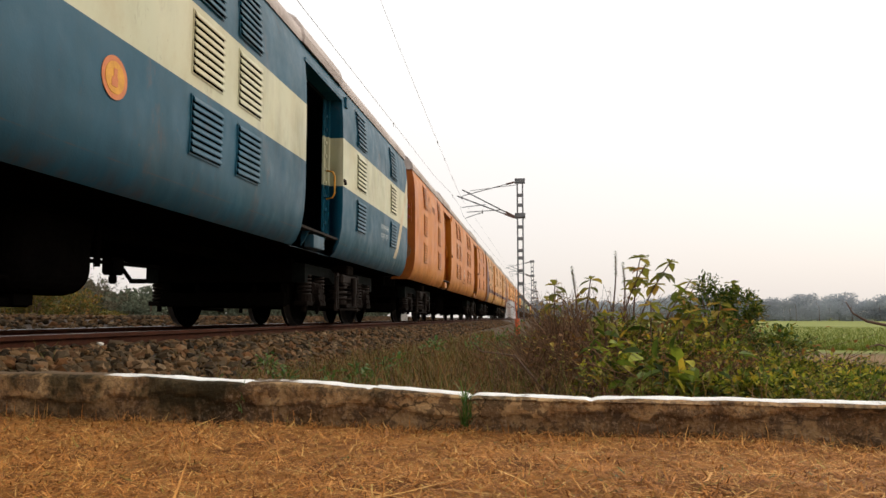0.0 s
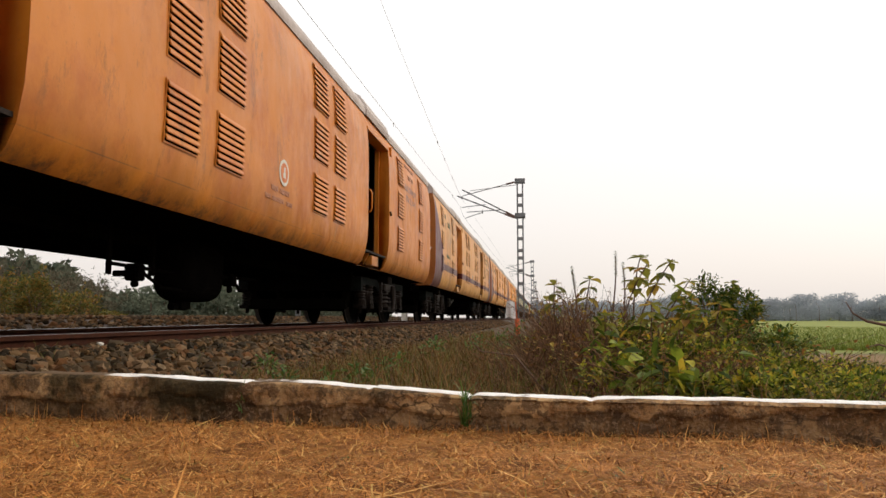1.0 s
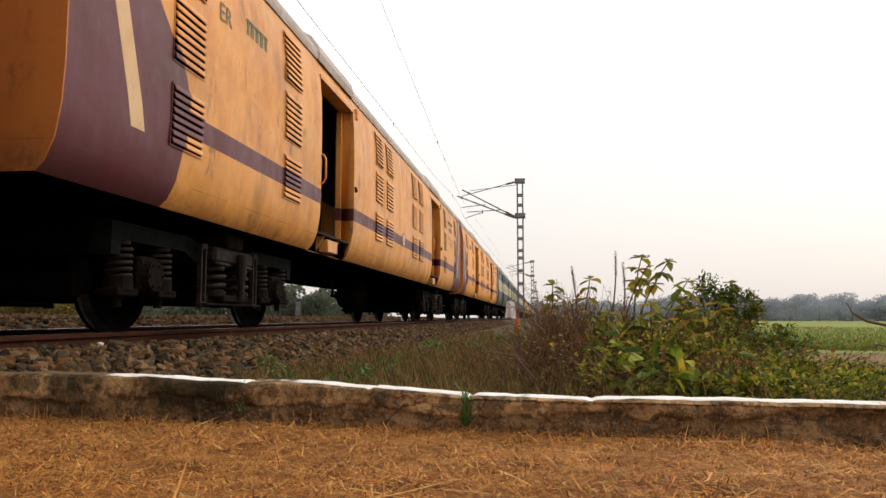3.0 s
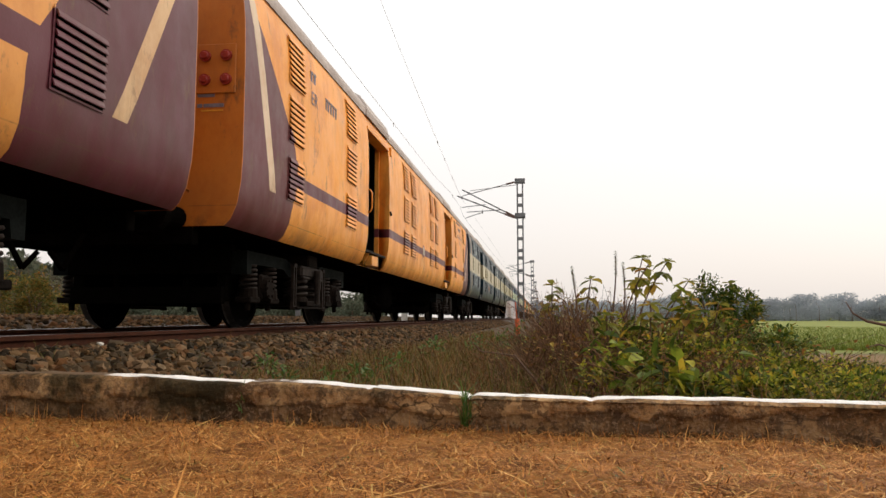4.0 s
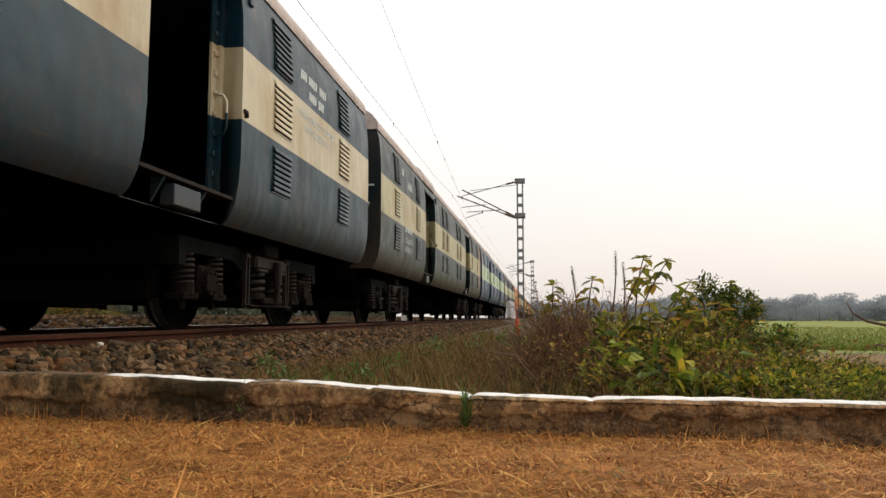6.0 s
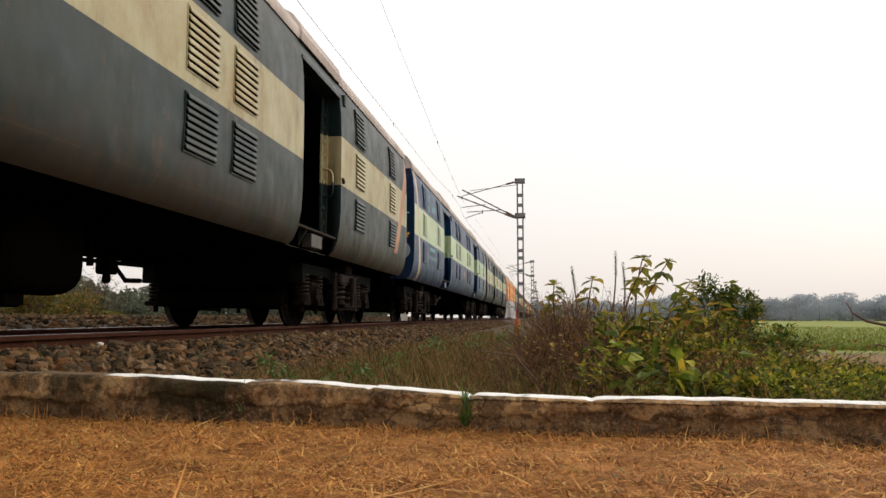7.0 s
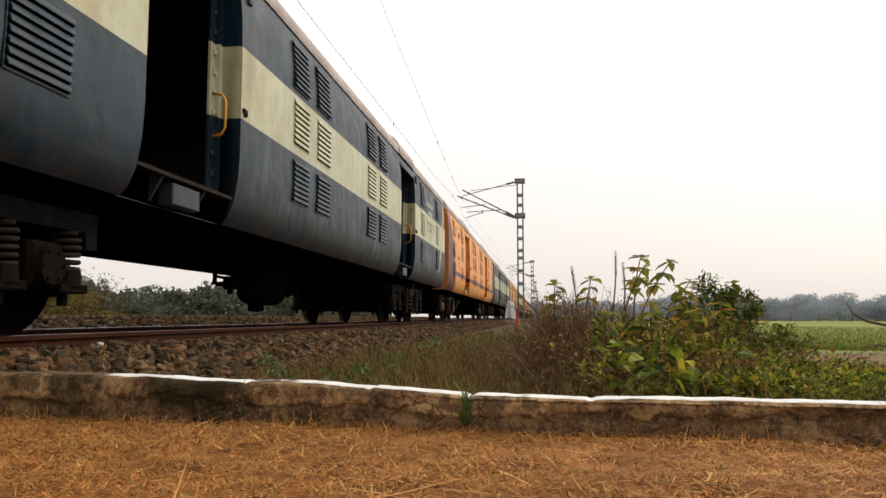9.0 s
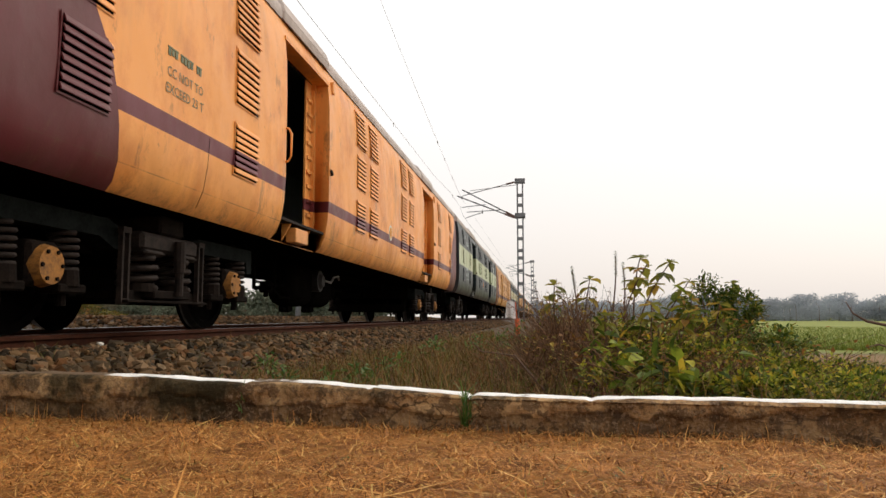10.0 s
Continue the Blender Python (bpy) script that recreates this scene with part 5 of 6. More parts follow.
# ---- overhead line masts and wires ----
def build_mast(y, arm=True):
    mast = new("overhead_line_mast")
    tagged(mast, "grey lattice steel mast with cantilever beside the track", "mast", "overhead line masts")
    mast.matrix_basis = pose(MAST_X, y, 0)
    H = 7.85
    for dx in (-0.145, 0.145):
        put("mast_leg", shared("leg", lambda: box_mesh("mast_leg", (-0.04, 0.04, -0.07, 0.07, -0.4, H))), M_MAST, mast, pose(dx, 0, 0))
    for z in (0.75, 1.45, 2.15, 2.85, 3.55, 3.95, 4.6, 5.25, 6.45, 7.0):
        put("batten", shared("batten", lambda: box_mesh("batten", (-0.15, 0.15, -0.074, 0.074, -0.085, 0.085))), M_MAST, mast, pose(0, 0, z))
    for z in (H - 0.06, 5.87):
        put("bracket", shared("bracket", lambda: box_mesh("bracket", (-0.23, 0.23, -0.1, 0.1, -0.09, 0.09), (-0.28, 0.28, -0.035, 0.035, -0.15, 0.15))), M_MAST, mast, pose(0, 0, z))
    arms = [("stay_tube", (-0.22, 0, 7.76), (-3.18, 0, 7.03), 0.024), ("stay_tube", (-0.22, 0, 7.58), (-2.76, 0, 7.31), 0.016),
            ("bracket_tube", (-0.25, 0, 5.80), (-3.18, 0, 7.37), 0.036), ("bracket_tube", (-0.2, 0, 5.72), (-3.45, 0, 7.03), 0.036),
            ("register_arm", (-1.9, 0, 6.52), (-3.21, 0, 6.39), 0.024), ("register_arm", (-1.06, 0, 6.21), (-2.94, 0, 6.12), 0.024),
            ("steady_arm", (-2.06, 0, 6.09), (-3.0, 0, 5.80), 0.02), ("drop_bracket", (-2.06, 0, 6.02), (-2.06, 0, 6.24), 0.026)]
    for i, (nm, a, b, r) in enumerate(arms):
        put(nm, shared("arm%d" % i, lambda: cyl_mesh(nm, (a, b, r), seg=7)), M_MAST, mast)
    for i, (a, b) in enumerate((((-0.3, 0, 5.84), (-0.8, 0, 6.10)), ((-0.3, 0, 5.76), (-0.85, 0, 5.98)), ((-0.3, 0, 7.74), (-0.75, 0, 7.63)))):
        put("insulator", shared("ins%d" % i, lambda: cyl_mesh("insulator", (a, b, 0.055), seg=9)), M_INSUL, mast)
    for i, p in enumerate(((-2.80, 0, 7.16), (-3.2, 0, 6.93))):
        put("clamp", shared("clamp%d" % i, lambda: cyl_mesh("clamp", ((p[0], -0.05, p[2]), (p[0], 0.05, p[2]), 0.075), seg=8)), M_MAST, mast)
    return mast


MAST_X, MAST_Y, SPAN = -1.05, 39.9, 58.5
M_INSUL = rough_surface("insulator_glaze", (0.09, 0.05, 0.04), (0.16, 0.1, 0.085), 10, 0.35, 0.0)
for i in range(6):
    build_mast(MAST_Y + SPAN * i)


def build_wire(label, at, r, clamps=()):
    """One conductor from mast to mast; at(t) gives x and height over the camera's span and those after it."""
    pts = [at(-40 + 4.0 * k) for k in range(90)]
    ob = put("overhead_wire", tube_mesh("overhead_wire", pts, r, 5), M_WIRE)
    tagged(ob, label, "wire", "overhead wires")
    for y in clamps:
        x, _, z = at(y)
        put("clamp", shared("wclamp", lambda: cyl_mesh("clamp", ((0, -0.06, 0), (0, 0.06, 0), 0.014), ((0, 0, -0.09), (0, 0, 0.02), 0.008), seg=7)), M_WIRE, ob, pose(x, y, z))


def contact_at(y):
    k = (y - MAST_Y) / SPAN
    return (-4.06 - 0.12 * math.cos(math.pi * k) * (1 if y > MAST_Y else -1) - (0.14 if y < 30 else 0.0), y, 5.90)


def catenary_at(y):
    k = (y - MAST_Y) / SPAN
    f = k - math.floor(k)
    x = -4.31 + 0.0465 * (MAST_Y - y) if y < MAST_Y else -4.31 + 0.3 * math.sin(math.pi * k)
    return (x, y, 6.97 - 1.36 * f * (1 - f))


build_wire("thin copper contact wire above the track", contact_at, 0.005, (20.3, 33.0))
build_wire("thin sagging catenary wire above the contact wire", catenary_at, 0.0042, (26.0, 29.0, 33.5))


# ---- plants ----
def polar(bearing, dist):
    """Plan point by the bearing from the track's direction (degrees, clockwise) and the distance from the stand."""
    a = radians(bearing)
    return dist * math.sin(a), dist * math.cos(a)


LEAF_V = [(0, 0, 0), (0.32, 0.5, 0.10), (0.32, -0.5, 0.10), (0.70, 0.36, 0.06), (0.70, -0.36, 0.06), (1.0, 0, -0.12), (0.34, 0, -0.02), (0.72, 0, -0.04)]
LEAF_F = [(0, 2, 6), (0, 6, 1), (2, 4, 7, 6), (6, 7, 3, 1), (4, 5, 7), (7, 5, 3)]


def add_leaf(soup, p, way, length, width, r):
    """A folded, pointed leaf from p along way."""
    q = Vector(way).to_track_quat("X", "Z").to_matrix() @ Euler((r.uniform(-0.6, 0.6), 0, 0)).to_matrix()
    soup.piece([tuple(Vector(p) + q @ Vector((x * length, y * width, z * length))) for x, y, z in LEAF_V], LEAF_F)


def add_blades(soup, base, heading, lean, length, width, curl):
    """Bent grass blades, all at once: arrays of the same length."""
    n = len(length)
    o = len(soup.v)
    h = np.stack([np.cos(heading), np.sin(heading)], 1)
    side = np.stack([-h[:, 1], h[:, 0]], 1)
    rows = []
    for k, (t, w) in enumerate(((0.0, 1.0), (0.5, 0.8), (1.0, 0.25))):
        a = lean + curl * t
        out = np.sin(a) * length * t
        up = np.cos(a) * length * t
        for sg in (-0.5, 0.5):
            xy = base[:, :2] + h * out[:, None] + side * (sg * w * width)[:, None]
            rows.append(np.column_stack([xy, base[:, 2] + up]))
    v = np.stack(rows, 1).reshape(-1, 3)
    soup.v.extend(map(tuple, v.tolist()))
    for i in range(n):
        b = o + 6 * i
        soup.f.append((b, b + 1, b + 3, b + 2))
        soup.f.append((b + 2, b + 3, b + 5, b + 4))


def ground_points(xy, up=0.0):
    return np.column_stack([xy, [ground_z(x, y) + up + 0.018 * noise.noise((x * 1.7, y * 1.7, 0)) + 0.008 * noise.noise((x * 7, y * 7, 3)) for x, y in xy]])


def build_straw():
    g = np.random.default_rng(3)
    soup = Soup()
    n = 105000
    y = 0.7 + 1.65 * g.random(n) ** 1.25
    x = (g.random(n) * 2 - 1) * (0.55 + 0.72 * y) - 0.13 * y
    base = ground_points(np.column_stack([x, y]), 0.002)
    base[:, 2] += g.random(n) * 0.014
    keep = np.array([(Vector((px, py)) - WALL_A).dot(WALL_OUT) > 0.005 for px, py in base[:, :2]])
    base = base[keep]
    n = len(base)
    add_blades(soup, base, g.random(n) * 6.283, 1.42 + 0.28 * g.random(n), 0.012 + 0.040 * g.random(n) ** 2, 0.0013 + 0.0025 * g.random(n), g.normal(0.05, 0.28, n))
    # small green sprigs
    m = 1000
    y = 0.8 + 1.5 * g.random(m)
    x = (g.random(m) * 2 - 1) * (0.55 + 0.7 * y) - 0.13 * y
    keep = [noise.noise((a * 3.0, b * 3.0, 12)) > 0.25 and (Vector((a, b)) - WALL_A).dot(WALL_OUT) > 0.03 for a, b in zip(x, y)]
    sprig = Soup()
    base = ground_points(np.column_stack([x[keep], y[keep]]), 0.008)
    m = len(base)
    add_blades(sprig, base, g.random(m) * 6.283, 0.8 + 0.6 * g.random(m), 0.012 + 0.03 * g.random(m), 0.002 + 0.003 * g.random(m), np.abs(g.normal(0.4, 0.3, m)))
    ob = put("green_sprigs", sprig.mesh("green_sprigs"), M_FRESH)
    tagged(ob, "short fresh green grass sprigs between the straw", "grass", "", "stuff")
    # longer stalks lying on top
    m = 700
    y = 0.8 + 1.45 * g.random(m)
    x = (g.random(m) * 2 - 1) * (0.55 + 0.7 * y) - 0.13 * y
    base = ground_points(np.column_stack([x, y]), 0.016)
    base = base[[(Vector((px, py)) - WALL_A).dot(WALL_OUT) > 0.05 for px, py in base[:, :2]]]
    m = len(base)
    add_blades(soup, base, g.random(m) * 6.283, 1.50 + 0.10 * g.random(m), 0.05 + 0.15 * g.random(m) ** 1.5, 0.0018 + 0.002 * g.random(m), g.normal(0.03, 0.10, m))
    m = 180
    y = 0.85 + 1.3 * g.random(m)
    x = (g.random(m) * 2 - 1) * (0.55 + 0.7 * y) - 0.13 * y
    base = ground_points(np.column_stack([x, y]), 0.02)
    base = base[[(Vector((px, py)) - WALL_A).dot(WALL_OUT) > 0.12 for px, py in base[:, :2]]]
    m = len(base)
    add_blades(soup, base, g.random(m) * 6.283, 1.53 + 0.05 * g.random(m), 0.09 + 0.17 * g.random(m), 0.003 + 0.0025 * g.random(m), g.normal(0.0, 0.06, m))
    # upright stubble at the wall's foot
    m = 480
    s = g.random(m) * 4.6 - 0.9
    off = 0.01 + 0.12 * g.random(m) ** 2
    xy = np.array([(WALL_A + WALL_DIR * a + WALL_OUT * b)[:] for a, b in zip(s, off)])
    base = ground_points(xy)
    add_blades(soup, base, g.random(m) * 6.283, 0.5 * g.random(m), 0.015 + 0.05 * g.random(m) ** 2, 0.0018 + 0.0015 * g.random(m), g.normal(0, 0.6, m))
    ob = put("dry_straw", soup.mesh("dry_straw"), M_STRAW)
    tagged(ob, "matted dry orange-brown straw and cut grass on the ground", "straw", "", "stuff")


def build_grass():
    """Rank, half-dry grass between the ballast and the bushes."""
    g = np.random.default_rng(5)
    soup = Soup()
    n = 24000
    y = 2.5 + 14 * g.random(n) ** 1.6
    edge = -1.75 + 0.035 * (y - 2.5)
    x = edge + (g.random(n) ** 1.1) * (1.2 + 0.13 * y) - 0.45 * (g.random(n) < 0.25)
    base = ground_points(np.column_stack([x, y]))
    patch = np.array([noise.noise((a * 0.9, b * 0.9, 5)) for a, b in zip(x, y)])
    length = (0.07 + 0.16 * g.random(n)) * (1.0 + 0.7 * patch) * np.where(y < 8, 0.85 + 0.05 * y, 0.75)
    add_blades(soup, base, g.random(n) * 6.283, 0.1 + 0.6 * g.random(n), length, 0.002 + 0.003 * g.random(n), np.abs(g.normal(0.9, 0.7, n)))
    # tufts close behind the wall and between the shrubs
    m = 3800
    y = 2.45 + 2.2 * g.random(m) ** 1.2
    x = -0.55 + 2.4 * g.random(m) ** 1.3
    keep = np.array([noise.noise((a * 2.6, b * 2.6, 31)) > -0.12 for a, b in zip(x, y)])
    x, y = x[keep], y[keep]
    m = len(x)
    base = np.column_stack([x, y, [ground_z(a, b) for a, b in zip(x, y)]])
    add_blades(soup, base, g.random(m) * 6.283, 0.1 + 0.6 * g.random(m), (0.10 + 0.20 * g.random(m)) * (0.75 + 0.15 * y), 0.002 + 0.003 * g.random(m), np.abs(g.normal(0.8, 0.6, m)))
    m = 9000
    y = 5.0 + 16 * g.random(m)
    x = -2.0 + 2.5 * g.random(m) + 0.02 * y
    low = np.abs(np.degrees(np.arctan2(x, y)) + 2.0) < 1.6
    x = np.where(low, x + 0.9, x)
    base = np.column_stack([x, y, [ground_z(a, b) for a, b in zip(x, y)]])
    add_blades(soup, base, g.random(m) * 6.283, 0.1 + 0.6 * g.random(m), 0.06 + 0.14 * g.random(m), 0.004 + 0.005 * g.random(m), np.abs(g.normal(0.8, 0.6, m)))
    m = 2600
    y = 2.5 + 8 * g.random(m) ** 1.3
    x = -1.75 - 1.5 * g.random(m) ** 2.2
    base = np.column_stack([x, y, [max(bed_z(a), ground_z(a, b)) for a, b in zip(x, y)]])
    add_blades(soup, base, g.random(m) * 6.283, 0.2 + 0.9 * g.random(m), 0.04 + 0.12 * g.random(m), 0.002 + 0.003 * g.random(m), np.abs(g.normal(0.8, 0.6, m)))
    ob = put("dry_grass", soup.mesh("dry_grass"), M_DRYGRASS)
    tagged(ob, "tall half-dry brown and green grass beside the ballast", "grass", "", "stuff")
    # low green growth on the far side and crop in the field
    soup = Soup()
    n = 5000
    x, y = -13.5 - 6 * g.random(n), 6 + 60 * g.random(n)
    base = np.column_stack([x, y, [ground_z(a, b) for a, b in zip(x, y)]])
    add_blades(soup, base, g.random(n) * 6.283, 0.4 * g.random(n), 0.3 + 0.35 * g.random(n), 0.02 + 0.02 * g.random(n), np.abs(g.normal(0.5, 0.4, n)))
    ob = put("verge_grass", soup.mesh("verge_grass"), M_DRYGRASS)
    tagged(ob, "rough brown-green grass on the far verge", "grass", "", "stuff")
    soup = Soup()
    n = 26000
    a, d = np.radians(6 + 24 * g.random(n)), 30 + 66 * g.random(n) ** 1.7
    x, y = d * np.sin(a), d * np.cos(a)
    base = np.column_stack([x, y, [ground_z(p, q) for p, q in zip(x, y)]])
    add_blades(soup, base, g.random(n) * 6.283, 0.3 * g.random(n), 0.12 + 0.16 * g.random(n), 0.012 + 0.02 * g.random(n), np.abs(g.normal(0.4, 0.3, n)))
    ob = put("field_crop", soup.mesh("field_crop"), M_CROP)
    tagged(ob, "young green crop standing in the field", "crop", "", "stuff")


M_CROP = per_piece("young_crop", ((0.0, (0.085, 0.125, 0.014)), (0.5, (0.150, 0.195, 0.028)), (1.0, (0.240, 0.245, 0.050))), 0.7, True, 0.2, 8, 0.0, 0.25)
M_DARKLEAF = per_piece("dark_leaf", ((0.0, (0.036, 0.075, 0.014)), (0.5, (0.090, 0.140, 0.020)), (0.85, (0.200, 0.225, 0.028)), (1.0, (0.400, 0.290, 0.036))), 0.65, True, 0.2, 30, 0.0, 0.25)
# patches again paint the dark foliage gaps into the leaf colour
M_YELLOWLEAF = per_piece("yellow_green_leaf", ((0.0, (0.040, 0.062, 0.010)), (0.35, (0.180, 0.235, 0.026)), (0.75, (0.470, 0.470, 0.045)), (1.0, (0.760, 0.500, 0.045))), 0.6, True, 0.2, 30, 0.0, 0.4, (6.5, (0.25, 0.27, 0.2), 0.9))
M_BIGLEAF = per_piece("broad_leaf", ((0.0, (0.115, 0.135, 0.026)), (0.5, (0.260, 0.250, 0.042)), (0.85, (0.440, 0.340, 0.050)), (1.0, (0.380, 0.190, 0.045))), 0.6, False, 0.2, 40, 0.2, 0.5)
# air haze is painted into this pale blue-grey leaf colour
M_FARLEAF = per_piece("haze_pale_leaf", ((0.0, (0.35, 0.39, 0.44)), (0.5, (0.36, 0.40, 0.445)), (1.0, (0.375, 0.41, 0.445))), 0.95, True, 0.0, 0.05, 0.0, 0.5)
M_HEDGELEAF = per_piece("belt_leaf", ((0.0, (0.085, 0.105, 0.075)), (0.5, (0.125, 0.145, 0.10)), (1.0, (0.17, 0.175, 0.125))), 0.95, True, 0.0, 0.2, 0.0, 0.3)
M_MIDLEAF = per_piece("thicket_leaf", ((0.0, (0.080, 0.098, 0.025)), (0.45, (0.176, 0.173, 0.042)), (0.8, (0.320, 0.225, 0.049)), (1.0, (0.384, 0.165, 0.042))), 0.8, True, 0.2, 10, 0.0, 0.25)
WEEDS = []


def crown(r, centre, radii, tips, leaves, size, droop=0.0, gap=0.25):
    """Leaf clusters on twig tips inside an uneven outline; the tips come back for the twigs."""
    soup, ends = Soup(), []
    c = Vector(centre)
    while len(ends) < tips:
        u = Vector((r.gauss(0, 1), r.gauss(0, 1), r.gauss(0, 1))).normalized()
        k = r.uniform(0.35, 1.0) ** 0.5 * (1 + 0.45 * noise.noise(u * 2.2 + c))
        p = c + Vector((u.x * radii[0], u.y * radii[1], u.z * radii[2])) * k
        if noise.noise(p * (2.2 / max(radii))) < -gap:
            continue
        ends.append(p)
        for j in range(leaves):
            way = (u + Vector((r.gauss(0, 0.8), r.gauss(0, 0.8), r.gauss(0, 0.6) - droop))).normalized()
            s = size * r.uniform(0.6, 1.25)
            add_leaf(soup, p + Vector((r.gauss(0, 1), r.gauss(0, 1), r.gauss(0, 1))) * size * 0.5, way, s, s * 0.5, r)
    return soup, ends


def build_shrub(name, label, category, x, y, radii, tips, leaves, size, mat, seed, lift=0.0, group="", droop=0.0):
    r = random.Random(seed)
    shrub = new(name)
    tagged(shrub, label, category, group)
    z0 = ground_z(x, y)
    shrub.matrix_basis = pose(x, y, z0)
    soup, ends = crown(r, (0, 0, radii[2] * 0.9 + lift), radii, tips, leaves, size, droop)
    put("crown", soup.mesh("crown"), mat, shrub)
    wood = Soup()
    for e in ends[:: max(1, len(ends) // 26)]:
        mid = Vector((e.x * 0.35, e.y * 0.35, e.z * 0.55))
        t = tube_mesh("limb", [(r.gauss(0, 0.02), r.gauss(0, 0.02), -0.05), tuple(mid), tuple(e)], [radii[2] * 0.022, radii[2] * 0.014, radii[2] * 0.004], 5)
        wood.piece([tuple(a.co) for a in t.vertices], [tuple(q.vertices) for q in t.polygons])
        bpy.data.meshes.remove(t)
    put("branch_work", wood.mesh("branch_work", True), M_TWIG, shrub)
    return shrub


def build_weed(bearing, dist, height, lean, heads, seed):
    """Tall weed: thin bent stem with whorls of drooping broad leaves."""
    r = random.Random(seed)
    x, y = polar(bearing, dist)
    z0 = ground_z(x, y)
    weed = new("tall_weed")
    tagged(weed, "tall leggy weed with drooping broad leaves, among the bushes", "weed", "tall weeds")
    weed.matrix_basis = pose(x, y, z0)
    leaf = shared("bigleaf", lambda: mesh_from("leaf", [(a, b * 0.52, c) for a, b, c in LEAF_V], LEAF_F, True))
    pts = []
    for i in range(9):
        t = i / 8
        pts.append((lean * t * t + 0.02 * math.sin(5 * t + seed), 0.05 * math.sin(3 * t + seed), (height - z0) * t - 0.03))
    put("stem", tube_mesh("stem", pts, [0.009 - 0.0055 * i / 8 for i in range(9)], 6), M_TWIG, weed)
    top = Vector(pts[-1])
    if heads == "spike":
        bud = Soup()
        for i in range(46):
            t = i / 46
            p = Vector(pts[7]).lerp(top, t * 1.6 - 0.3)
            add_leaf(bud, p, (math.cos(i * 2.4), math.sin(i * 2.4), 0.35), 0.016, 0.012, r)
        put("flower_spike", bud.mesh("flower_spike"), M_DARKLEAF, weed)
        return weed
    n = heads + 6
    for i in range(n):
        t = 1.0 - (0.02, 0.10, 0.19)[min(2, i * 3 // n)] - 0.02 * r.random()
        k = min(7.999, t * 8)
        p = Vector(pts[int(k)]).lerp(Vector(pts[int(k) + 1]), k - int(k))
        a = i * 2.4 + r.uniform(-0.4, 0.4)
        tilt = r.uniform(-0.9, 0.15) if i > 2 else r.uniform(-0.1, 0.6)
        s = r.uniform(0.08, 0.125) * (0.6 if i < 2 else 1.0)
        q = Matrix.Translation(p) @ Vector((math.cos(a), math.sin(a), tilt)).to_track_quat("X", "Z").to_matrix().to_4x4() @ Matrix.Diagonal((s, s, s, 1))
        put("leaf", leaf, M_BIGLEAF, weed, q)
    WEEDS.append((weed, seed))
    return weed


def build_thicket():
    """Dead brown twigs and stalks standing together."""
    r = random.Random(21)
    for k, (b, d, w, h, count) in enumerate(((1.5, 5.3, 0.15, 0.60, 260), (2.9, 5.0, 0.20, 0.60, 260), (4.8, 4.7, 0.24, 0.56, 220), (1.0, 6.2, 0.16, 0.55, 160), (1.6, 4.3, 0.20, 0.30, 160), (8.5, 5.0, 0.3, 0.5, 170), (11.8, 4.8, 0.28, 0.42, 140), (6.6, 3.9, 0.26, 0.33, 130), (17.0, 4.3, 0.3, 0.25, 110), (7.6, 3.5, 0.20, 0.22, 110), (10.6, 3.7, 0.2, 0.24, 100), (13.2, 3.7, 0.2, 0.22, 110), (9.4, 4.4, 0.22, 0.40, 120))):
        x, y = polar(b, d)
        z0 = ground_z(x, y)
        soup = Soup()
        for i in range(count):
            px, py = r.gauss(0, w), r.gauss(0, w)
            top = h * r.uniform(0.45, 1.0) * math.exp(-(px * px + py * py) / (5 * w * w)) - z0
            dx, dy = r.gauss(0, 0.19), r.gauss(0, 0.19)
            t = tube_mesh("t", [(px, py, -0.03), (px + dx * 0.25 + r.gauss(0, 0.04), py + dy * 0.3, top * r.uniform(0.4, 0.65)), (px + dx + r.gauss(0, 0.05), py + dy, top)], [0.0035, 0.0025, 0.001], 3)
            soup.piece([tuple(a.co) for a in t.vertices], [tuple(q.vertices) for q in t.polygons])
            bpy.data.meshes.remove(t)
        bush = put("dead_bush", soup.mesh("dead_bush"), M_DEADTWIG, None, pose(x, y, z0))
        tagged(bush, "tangle of dead brown stalks and twigs beside the ballast", "bush", "dead bushes")
        soup = Soup()
        for i in range(110):
            p = (r.gauss(0, w), r.gauss(0, w), (h - z0) * r.uniform(0.3, 0.85))
            add_leaf(soup, p, (r.gauss(0, 1), r.gauss(0, 1), r.gauss(0, 0.5)), r.uniform(0.02, 0.045), 0.02, r)
        put("leaves", soup.mesh("leaves"), M_RUSTLEAF, bush)


M_RUSTLEAF = per_piece("withered_leaf", ((0.0, (0.14, 0.070, 0.026)), (0.4, (0.32, 0.150, 0.040)), (0.7, (0.25, 0.24, 0.045)), (1.0, (0.50, 0.34, 0.065))), 0.7, True, 0.2, 30, 0.0, 0.35)
M_DEADTWIG = per_piece("dead_twig", ((0.0, (0.075, 0.038, 0.022)), (0.5, (0.170, 0.088, 0.046)), (1.0, (0.340, 0.200, 0.110))), 0.9, True, 0.2, 60, 0.0)

build_straw()
build_grass()
build_thicket()
